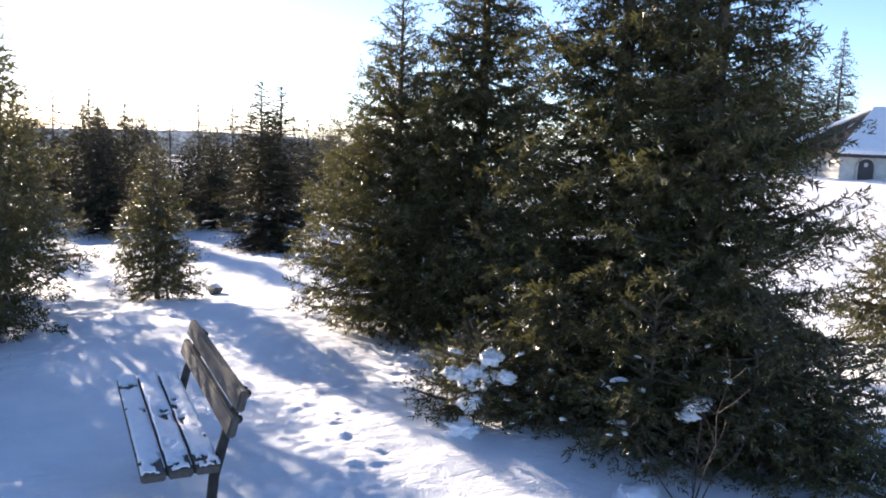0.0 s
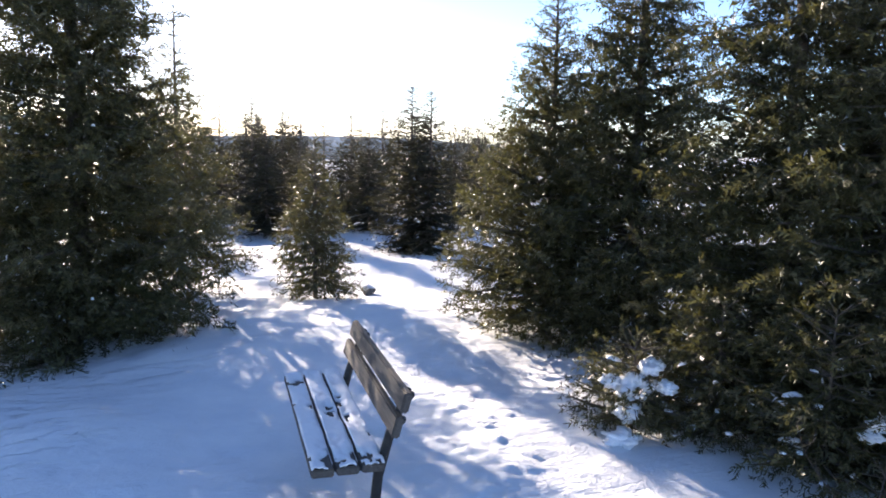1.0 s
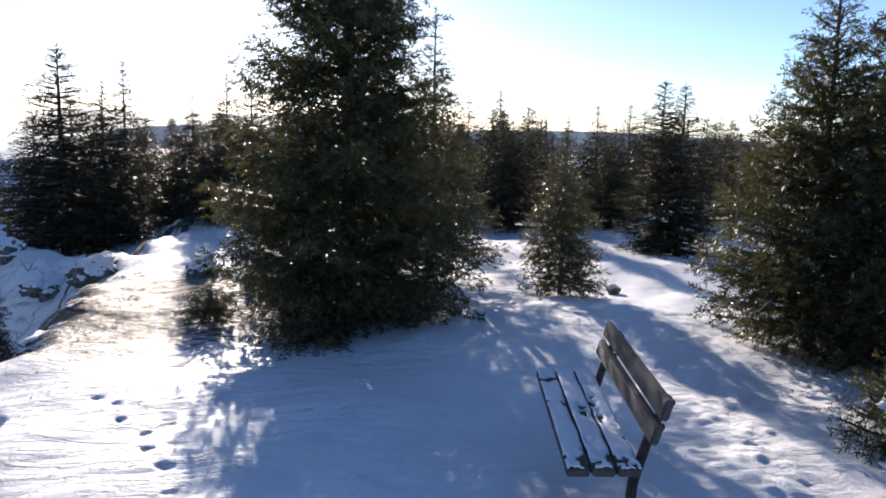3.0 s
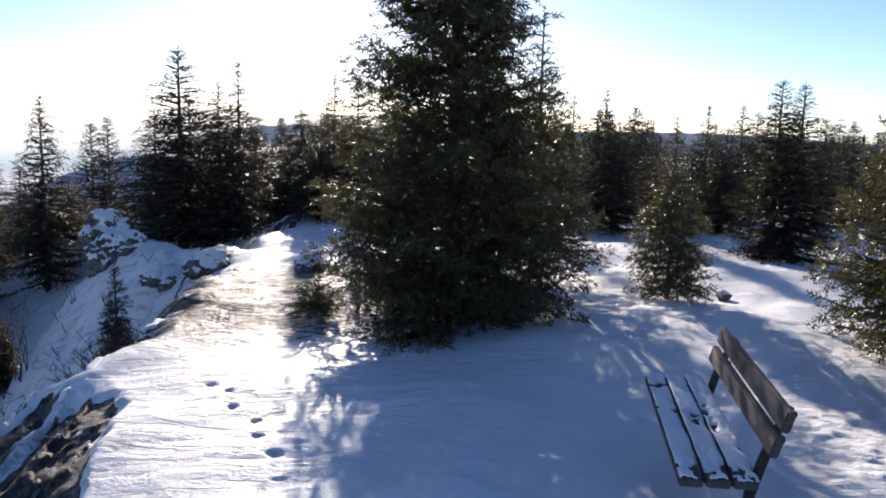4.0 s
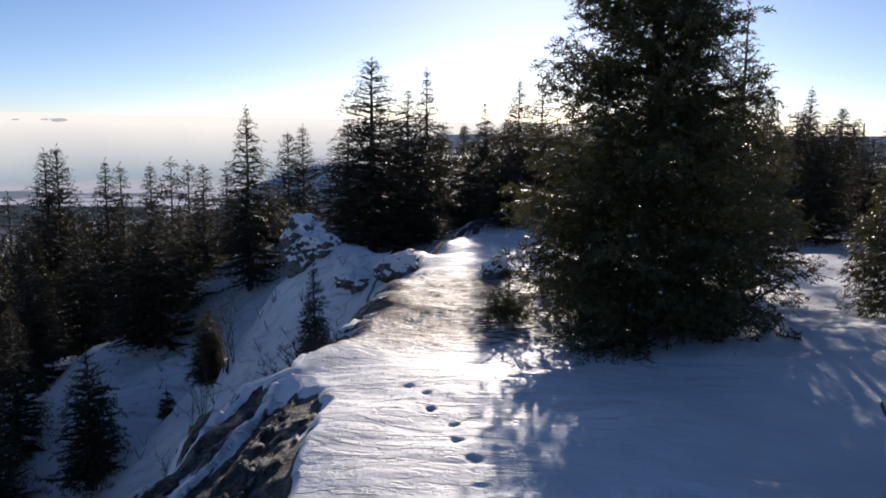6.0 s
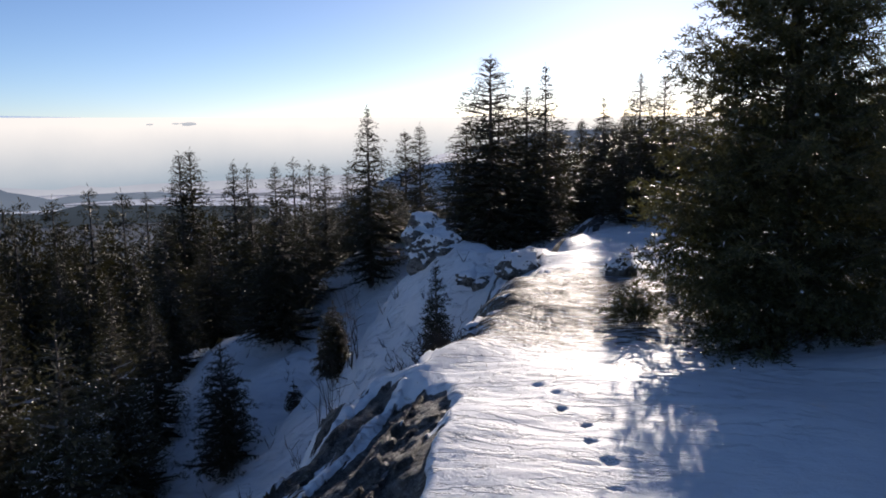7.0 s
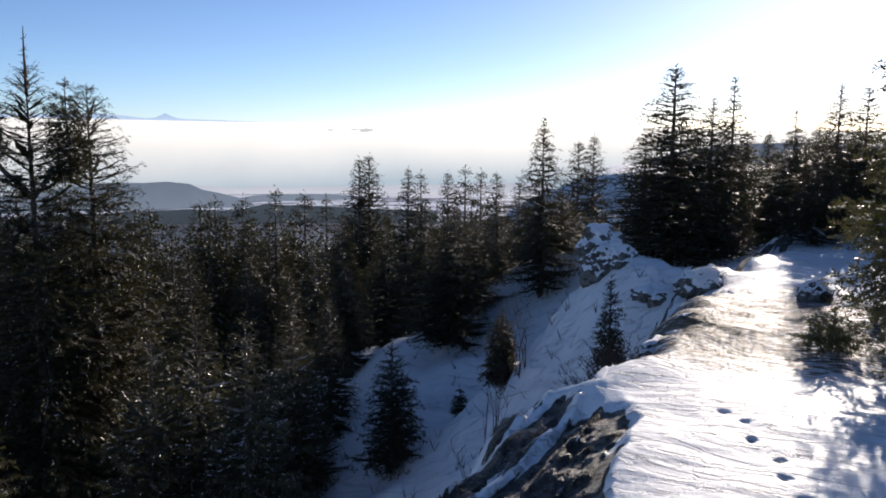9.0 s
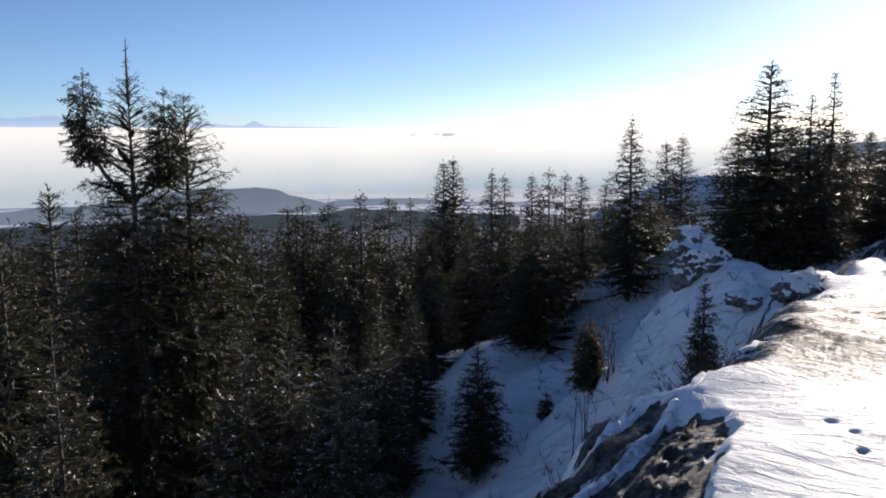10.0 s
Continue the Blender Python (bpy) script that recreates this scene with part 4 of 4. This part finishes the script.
build_house()
# the second row, mostly out of view, is added to shade the house end
for az, d, up, R, k in ((-23.2, 78.0, 0.122, 3.4, 3), (-25.4, 82.0, 0.125, 3.0, 2), (-21.0, 80.0, 0.09, 3.4, 0), (-24.3, 76.0, 0.075, 3.2, 1), (-22.2, 73.0, 0.085, 3.2, 0), (-29.0, 84.0, 0.08, 2.6, 1),
                         (-18.0, 70.0, 0.1, 3.0, 1), (-19.8, 68.0, 0.1, 3.0, 0), (-16.4, 68.0, 0.095, 3.0, 3), (-21.0, 67.0, 0.075, 2.6, 1), (-18.6, 63.0, 0.06, 2.4, 0)):
    x, y = polar(az, d)
    grove(x, y, 1.9 + up * d, R, k, "tall spruce behind the farmhouse", "spruces behind the farmhouse", turn=d * 13)


# ---- rocks ----
def boulder(x, y, z, size, seed, label, cuts=3, group="rocks on the ridge", turn=0.0, smooth=False):
    """An angular block: the hull of random points, its faces cut up and roughened."""
    rng = random.Random(seed)
    bm = bmesh.new()
    for i in range(70 if smooth else 18):
        p = Vector((rng.gauss(0, 1), rng.gauss(0, 1), rng.gauss(0, 1))).normalized() * rng.uniform(0.94 if smooth else 0.8, 1.05)
        bm.verts.new((p.x * size[0], p.y * size[1], p.z * size[2]))
    hull = bmesh.ops.convex_hull(bm, input=bm.verts[:])
    bmesh.ops.delete(bm, geom=[v for v in bm.verts if not v.link_faces], context="VERTS")
    bmesh.ops.subdivide_edges(bm, edges=bm.edges[:], cuts=cuts, use_grid_fill=True, smooth=0.06)
    bmesh.ops.triangulate(bm, faces=bm.faces[:])
    bmesh.ops.subdivide_edges(bm, edges=bm.edges[:], cuts=1, use_grid_fill=True)
    big = max(size)
    off = Vector((seed * 3.7, seed * 1.3, seed * 2.1))
    for v in bm.verts:
        p = v.co / big
        v.co += p * big * (0.2 * noise.noise(p * 2.6 + off) + 0.13 * noise.noise(p * 6.1 + off) + 0.07 * noise.noise(p * 14.0 + off))
    bmesh.ops.recalc_face_normals(bm, faces=bm.faces[:])
    ob = part("rock", bm, ROCK, None, smooth=True)
    ob.matrix_basis = pose(x, y, z, 0, 0, turn)
    return tagged(ob, label, "rock", group)


# direction, distance, rise of the middle over the snow as a share of the half height, half sizes
for az, d, rise, size, seed, label in (
        (55.6, 13.3, 0.3, (0.36, 0.42, 0.46), 1, "tall rounded limestone boulder capped with snow"), (54.8, 12.9, -0.2, (0.42, 0.4, 0.36), 2, "grey limestone block streaked with snow"),
        (54.0, 12.7, -0.45, (0.34, 0.35, 0.25), 12, "grey limestone block streaked with snow"), (55.8, 12.8, -0.35, (0.3, 0.3, 0.34), 14, "grey limestone block streaked with snow"),
        (52.4, 11.9, -0.55, (0.3, 0.3, 0.22), 3, "limestone boulder half buried in snow"), (51.2, 11.8, -0.55, (0.25, 0.35, 0.22), 4, "limestone boulder half buried in snow"),
        (49.1, 11.5, 0.1, (0.26, 0.34, 0.26), 5, "dark limestone boulder with a snow cap"), (48.2, 11.6, -0.1, (0.2, 0.25, 0.2), 6, "small limestone rock under snow"),
        (42.2, 10.6, 0.35, (0.17, 0.2, 0.18), 7, "dark boulder with snow beside the path"), (54.2, 8.7, -0.3, (0.3, 0.3, 0.22), 8, "weathered limestone ledge under snow"),
        (13.2, 10.4, 0.4, (0.14, 0.1, 0.11), 9, "small weathered grey stone in the snow"), (57.2, 7.6, -0.2, (0.3, 0.4, 0.25), 10, "limestone ledge on the brink, streaked with snow")):
    x, y = polar(az, d)
    boulder(x, y, h1(x, y) + rise * size[2], size, seed, label, 2, turn=az * 7, smooth=seed in (1, 2, 5, 7))


# ---- dry grass on the blown-off crest ----
def build_grass():
    rng = np.random.default_rng(8)
    n = 42000
    x, y = rng.normal(-6.75, 0.95, n), rng.normal(6.3, 1.15, n)
    across, along = 0.77 * x + 0.636 * y, -0.636 * x + 0.77 * y
    ok = (edge_distance(x, y) < -0.02) & (fbm(across * 3.2, along * 12.0, 71, 4, 0.6) > 0.5)
    x, y = x[ok], y[ok]
    z = height(x, y)
    n = len(x)
    a = rng.uniform(0, 2 * math.pi, n)
    ln, lean = rng.uniform(0.008, 0.027, n), rng.uniform(0.9, 3.4, n)
    P = np.stack([x, y, z - 0.01], 1)
    side = np.stack([-np.sin(a), np.cos(a), 0 * a], 1) * 0.005
    tip = P + np.stack([np.cos(a) * ln * lean, np.sin(a) * ln * lean, ln], 1)
    v = np.stack([P - side, P + side, tip], 1).reshape(-1, 3)
    f = np.arange(3 * n).reshape(-1, 3)
    straw = make_plain("dry_grass", (0.05, 0.036, 0.022), (0.15, 0.11, 0.065), 20.0)
    tagged(mesh_object("dry_grass", v, f, straw), "thin brown dry grass poking through the snow", "grass", kind="stuff")


build_grass()


def build_slope_tufts():
    rng = np.random.default_rng(18)
    n = 110
    x, y = rng.uniform(-17, -8, n), rng.uniform(3, 10, n)
    ok = edge_distance(x, y) > 0.8
    x, y = x[ok], y[ok]
    z = height(x, y)
    paths = []
    for px, py, pz in zip(x, y, z):
        for q in range(4):
            a, ln = rng.uniform(0, 6.28), rng.uniform(0.05, 0.22)
            tip = (px + math.cos(a) * ln * 0.6, py + math.sin(a) * ln * 0.6, pz + ln)
            paths.append([((px, py, pz - 0.02), 0.005), (tip, 0.002)])
    v, f = tube_arrays(paths, 3)
    tagged(mesh_object("twig_tufts", v, f, TWIG), "thin dark twigs poking through the gully snow", "twigs", kind="stuff")


build_slope_tufts()


# ---- lumps of snow ----
def snow_lump(x, y, z, size, seed, label):
    bm = bmesh.new()
    bmesh.ops.create_icosphere(bm, subdivisions=4, radius=1.0)
    off = Vector((seed * 2.7, seed * 1.9, seed))
    for v in bm.verts:
        p = v.co.copy()
        k = 1 + 0.5 * noise.noise(p * 1.6 + off) + 0.35 * noise.noise(p * 3.7 + off) + 0.16 * noise.noise(p * 8 + off)
        v.co = Vector((p.x * size[0], p.y * size[1], p.z * size[2])) * k
    ob = part("snow_lump", bm, SNOW, None, smooth=True)
    ob.matrix_basis = pose(x, y, z, 0, 0, seed * 50)
    return tagged(ob, label, "snow", "lumps of snow")


for x, y, up, size, seed, label in ((0.4, 5.84, 0.32, (0.13, 0.11, 0.08), 1, "lump of white snow caught on the low spruce"), (0.5, 5.88, 0.44, (0.1, 0.08, 0.05), 2, "lump of white snow caught on the low spruce"),
                                    (0.24, 5.8, 0.34, (0.07, 0.06, 0.04), 11, "lump of white snow caught on the low spruce"), (0.36, 5.74, 0.18, (0.09, 0.08, 0.06), 12, "lump of white snow caught on the low spruce"),
                                    (0.6, 5.78, 0.34, (0.07, 0.06, 0.04), 13, "lump of white snow caught on the low spruce"),
                                    (0.32, 5.6, 0.04, (0.1, 0.1, 0.05), 3, "lump of white snow below the low spruce"), (1.74, 5.24, 0.42, (0.09, 0.06, 0.04), 4, "lump of white snow on a spruce bough"),
                                    (1.66, 5.2, 0.36, (0.06, 0.05, 0.03), 14, "lump of white snow on a spruce bough"),
                                    (1.3, 4.75, 0.0, (0.2, 0.16, 0.07), 5, "lump of white snow below the spruce"), (0.05, 3.35, 0.0, (0.09, 0.08, 0.05), 6, "clod of trodden snow"),
                                    (-0.25, 3.45, 0.0, (0.07, 0.06, 0.04), 7, "clod of trodden snow"), (-0.1, 3.62, 0.0, (0.06, 0.07, 0.04), 8, "clod of trodden snow"),
                                    (0.2, 3.5, 0.0, (0.08, 0.06, 0.04), 9, "clod of trodden snow"), (-0.42, 3.38, 0.0, (0.06, 0.05, 0.03), 10, "clod of trodden snow")):
    snow_lump(x, y, h1(x, y) + up, size, seed, label)

# small ledges and stones that break the snow along the brink
strew = random.Random(12)
for i in range(12):
    k = strew.uniform(0, 1)
    x, y = np.interp(k, (0, 0.3, 0.6, 1), (-6.2, -6.6, -7.55, -8.6)), np.interp(k, (0, 0.3, 0.6, 1), (4.15, 5.0, 6.35, 8.1))
    off = strew.uniform(-0.06, 0.42)
    x, y = x + 0.8 * off, y - 0.35 * off
    q = strew.uniform(0.05, 0.08)
    boulder(x, y, h1(x, y) - 0.15 * q, (q * strew.uniform(2.0, 3.4), q, q * 0.6), 30 + i, "small weathered limestone ledge at the brink", 1, "ledges along the brink", turn=125 + strew.uniform(-25, 25))


# ---- bare shrubs ----
def bare_shrub(x, y, tall, stems, seed, label, spread=0.35, thick=0.006):
    rng = random.Random(seed)
    z = h1(x, y)
    e = thing("bare_shrub", (x, y, z), label, "shrub", "bare shrubs")
    for i in range(stems):
        paths = []
        a = rng.uniform(0, 2 * math.pi)
        tip = Vector((math.cos(a) * spread * rng.uniform(0.3, 1), math.sin(a) * spread * rng.uniform(0.3, 1), tall * rng.uniform(0.6, 1)))
        root = Vector((rng.gauss(0, 0.06), rng.gauss(0, 0.06), -0.1))
        pts = []
        for k in range(6):
            t = k / 5
            pts.append(root.lerp(tip, t) + Vector((rng.gauss(0, 0.02), rng.gauss(0, 0.02), 0)))
        paths.append([(p, thick * (1.15 - k / 5)) for k, p in enumerate(pts)])
        for k in range(2, 6):
            for q in range(2):
                b = pts[k]
                d = Vector((rng.gauss(0, 0.5), rng.gauss(0, 0.5), rng.uniform(0.2, 0.9))).normalized() * tall * rng.uniform(0.08, 0.25)
                paths.append([(b, thick * 0.45), (b + d * 0.5 + Vector((rng.gauss(0, 0.01), 0, 0)), thick * 0.33), (b + d, thick * 0.18)])
        v, f = tube_arrays(paths, 4)
        mesh_object("stem", v, f, TWIG, e)
    return e


for az, d, tall, stems, seed, label, spread in (
        (63.1, 10.6, 1.75, 6, 1, "leafless sapling with thin upright stems", 0.3), (60.8, 12.4, 1.4, 6, 2, "leafless sapling with thin upright stems", 0.25),
        (64.2, 10.2, 0.9, 7, 3, "leafless bush of thin twigs on the slope", 0.5), 
        (-22.4, 4.7, 1.15, 1, 6, "leafless sapling before the spruce", 0.45),
        (-23.0, 4.7, 0.6, 4, 8, "leafless reddish twigs under the spruce", 0.5)):
    x, y = polar(az, d)
    bare_shrub(x, y, tall, stems, seed, label, spread, 0.009 if d > 9 else 0.006)
for x, y, up, stems, seed, spread in ((-6.62, 4.72, 0.42, 40, 21, 0.4), (-6.85, 4.98, 0.36, 34, 22, 0.34), (-6.6, 4.4, 0.34, 22, 23, 0.45)):
    bare_shrub(x, y, up, stems, seed, "dense leafless brown bush on the brink", spread, 0.008)


# ---- far distance ----
def ridge_backdrop(name, az0, az1, d, heights, base, mat, label, jag, seed, steps=160):
    """A far ridge, as a thick strip of relief; heights are rises per metre of distance."""
    rng = np.random.default_rng(seed)
    az = np.linspace(az0, az1, steps)
    t = np.linspace(az0, az1, len(heights)) if isinstance(heights[0], float) else [a for a, _ in heights]
    up = np.interp(az, t, [h if isinstance(h, float) else h[1] for h in heights])
    n = sum(np.interp(np.arange(steps), np.linspace(0, steps, k), rng.normal(0, 1, k)) / k ** 0.7 for k in (9, 23, 51, 110))
    up = up + jag * n
    rows = []
    for f, back in ((0.0, 0.0), (0.45, 0.03), (0.8, 0.05), (1.0, 0.07)):
        dd = d * (1 + back)
        wob = 1 + 0.02 * rng.normal(0, 1, steps) * (0 < f < 1)
        rows.append(np.stack([-dd * np.sin(np.radians(az)), dd * np.cos(np.radians(az)), 1.9 + dd * (base + (up - base) * f * wob)], 1))
    verts = np.concatenate(rows)
    i, j = np.arange(3)[:, None] * steps, np.arange(steps - 1)[None]
    faces = np.stack([i + j, i + j + 1, i + steps + j + 1, i + steps + j], -1).reshape(-1, 4)
    return tagged(mesh_object(name, verts, faces, mat, smooth=True), label, "backdrop", kind="structure")


# Distance haze is painted as a colour gradient by height, and can glow.
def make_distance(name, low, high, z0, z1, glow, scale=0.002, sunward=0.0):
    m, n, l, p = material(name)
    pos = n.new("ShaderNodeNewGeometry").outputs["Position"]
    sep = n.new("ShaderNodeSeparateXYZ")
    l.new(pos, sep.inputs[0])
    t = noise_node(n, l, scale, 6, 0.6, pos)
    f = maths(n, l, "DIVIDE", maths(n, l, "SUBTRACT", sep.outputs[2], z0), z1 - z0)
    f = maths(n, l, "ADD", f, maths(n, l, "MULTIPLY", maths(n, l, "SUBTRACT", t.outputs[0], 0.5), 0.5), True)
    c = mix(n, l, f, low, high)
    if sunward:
        # sunlight painted into the colour: paler towards the sun, greyer away from it
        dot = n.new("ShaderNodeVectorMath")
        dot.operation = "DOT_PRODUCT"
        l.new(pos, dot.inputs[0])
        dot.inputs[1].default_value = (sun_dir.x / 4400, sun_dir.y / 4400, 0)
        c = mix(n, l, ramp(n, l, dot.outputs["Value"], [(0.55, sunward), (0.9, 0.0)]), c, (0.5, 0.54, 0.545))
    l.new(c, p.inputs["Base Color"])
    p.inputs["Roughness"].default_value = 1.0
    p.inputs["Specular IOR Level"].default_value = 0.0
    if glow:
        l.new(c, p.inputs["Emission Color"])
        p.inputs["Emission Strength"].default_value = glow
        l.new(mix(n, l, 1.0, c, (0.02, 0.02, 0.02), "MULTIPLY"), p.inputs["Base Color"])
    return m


# the cloud's sunlit top and dull base are painted, and glow unlit
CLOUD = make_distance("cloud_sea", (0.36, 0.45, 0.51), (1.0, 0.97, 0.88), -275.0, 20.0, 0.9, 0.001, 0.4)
# mountains and hills: aerial haze painted into the colour and its glow
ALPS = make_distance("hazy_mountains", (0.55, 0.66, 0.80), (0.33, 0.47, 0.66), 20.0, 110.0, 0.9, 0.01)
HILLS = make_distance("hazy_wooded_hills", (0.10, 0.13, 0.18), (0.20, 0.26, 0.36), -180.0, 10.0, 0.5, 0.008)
HAZE_BLUE_HILL = make_distance("haze_blue_wooded_hill", (0.28, 0.35, 0.44), (0.2, 0.265, 0.35), -160.0, -90.0, 0.5, 0.02)
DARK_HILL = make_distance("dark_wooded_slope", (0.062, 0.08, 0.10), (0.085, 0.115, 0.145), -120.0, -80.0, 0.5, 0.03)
HAZE_PALE_HILL = make_distance("haze_paled_far_hills", (0.62, 0.65, 0.69), (0.42, 0.47, 0.54), -290.0, -215.0, 0.75, 0.006)
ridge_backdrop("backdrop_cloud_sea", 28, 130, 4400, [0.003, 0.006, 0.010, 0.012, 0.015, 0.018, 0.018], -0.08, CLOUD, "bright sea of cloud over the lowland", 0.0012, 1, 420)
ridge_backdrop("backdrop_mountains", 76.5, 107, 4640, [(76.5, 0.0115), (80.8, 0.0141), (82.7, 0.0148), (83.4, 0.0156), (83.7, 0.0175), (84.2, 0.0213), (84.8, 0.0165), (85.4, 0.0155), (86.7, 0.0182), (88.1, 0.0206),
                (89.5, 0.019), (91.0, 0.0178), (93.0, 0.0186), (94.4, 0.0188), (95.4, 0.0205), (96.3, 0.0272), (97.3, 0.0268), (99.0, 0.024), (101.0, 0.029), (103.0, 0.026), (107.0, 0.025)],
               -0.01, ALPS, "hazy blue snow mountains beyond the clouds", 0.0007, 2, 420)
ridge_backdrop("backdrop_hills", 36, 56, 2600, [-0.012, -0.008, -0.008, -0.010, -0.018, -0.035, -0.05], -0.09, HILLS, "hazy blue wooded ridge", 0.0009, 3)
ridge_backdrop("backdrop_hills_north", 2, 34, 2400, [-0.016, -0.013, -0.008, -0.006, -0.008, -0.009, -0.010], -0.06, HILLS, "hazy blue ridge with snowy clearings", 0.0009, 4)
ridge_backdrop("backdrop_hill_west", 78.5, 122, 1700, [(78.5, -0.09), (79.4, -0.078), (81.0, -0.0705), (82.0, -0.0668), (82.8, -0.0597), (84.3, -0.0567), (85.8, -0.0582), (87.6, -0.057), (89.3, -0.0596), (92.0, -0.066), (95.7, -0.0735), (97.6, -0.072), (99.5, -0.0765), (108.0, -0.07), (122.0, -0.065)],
               -0.093, HAZE_BLUE_HILL, "hazy blue wooded hill above the snowy fields", 0.0006, 5, 300)
ridge_backdrop("backdrop_hill_band", 62, 80.2, 2450, [(62.0, -0.077), (69.2, -0.0785), (73.0, -0.0745), (76.3, -0.0735), (78.6, -0.0745), (80.2, -0.079)], -0.082, HAZE_BLUE_HILL, "low hazy blue hills beyond the fields", 0.0006, 6)
ridge_backdrop("backdrop_hill_far", 58, 86, 3600, [(58.0, -0.058), (66.0, -0.062), (74.0, -0.064), (76.3, -0.0665), (77.9, -0.0628), (79.4, -0.0668), (82.5, -0.0618), (86.0, -0.066)], -0.082, HAZE_PALE_HILL, "hazy far hills, painted pale, at the foot of the cloud", 0.0006, 7)
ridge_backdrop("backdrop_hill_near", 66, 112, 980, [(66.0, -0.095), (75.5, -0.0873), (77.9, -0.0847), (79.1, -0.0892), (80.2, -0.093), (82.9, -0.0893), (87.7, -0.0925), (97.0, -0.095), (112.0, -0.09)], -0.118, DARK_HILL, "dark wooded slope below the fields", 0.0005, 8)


# a scrap of cloud that floats over the bright bank
def cloud_scrap(az, d, up, size, seed):
    bm = bmesh.new()
    bmesh.ops.create_icosphere(bm, subdivisions=4, radius=1.0)
    off = Vector((seed * 3.1, seed, 0))
    for v in bm.verts:
        p = v.co.copy()
        k = 1 + 0.5 * noise.noise(p * 1.7 + off) + 0.3 * noise.noise(p * 4.3 + off)
        v.co = Vector((p.x * size[0], p.y * size[1], p.z * size[2])) * k
    x, y = polar(az, d)
    ob = part("backdrop_cloud_scrap", bm, GREY_CLOUD, None, smooth=True)
    ob.matrix_basis = pose(x, y, 1.9 + up * d, 0, 0, az)
    tagged(ob, "small grey scrap of cloud above the bright bank", "backdrop", kind="structure")


# the scrap's daylight is likewise put in as emission
GREY_CLOUD = make_distance("grey_cloud_scrap", (0.5, 0.55, 0.58), (0.62, 0.66, 0.68), 0.0, 40.0, 0.8, 0.02)
for az, up, wide, seed in ((70.95, 0.0035, 34.0, 1), (71.75, 0.004, 16.0, 2), (73.4, 0.0035, 14.0, 3)):
    cloud_scrap(az, 4250.0, up, (wide, 30.0, wide * 0.22), seed)
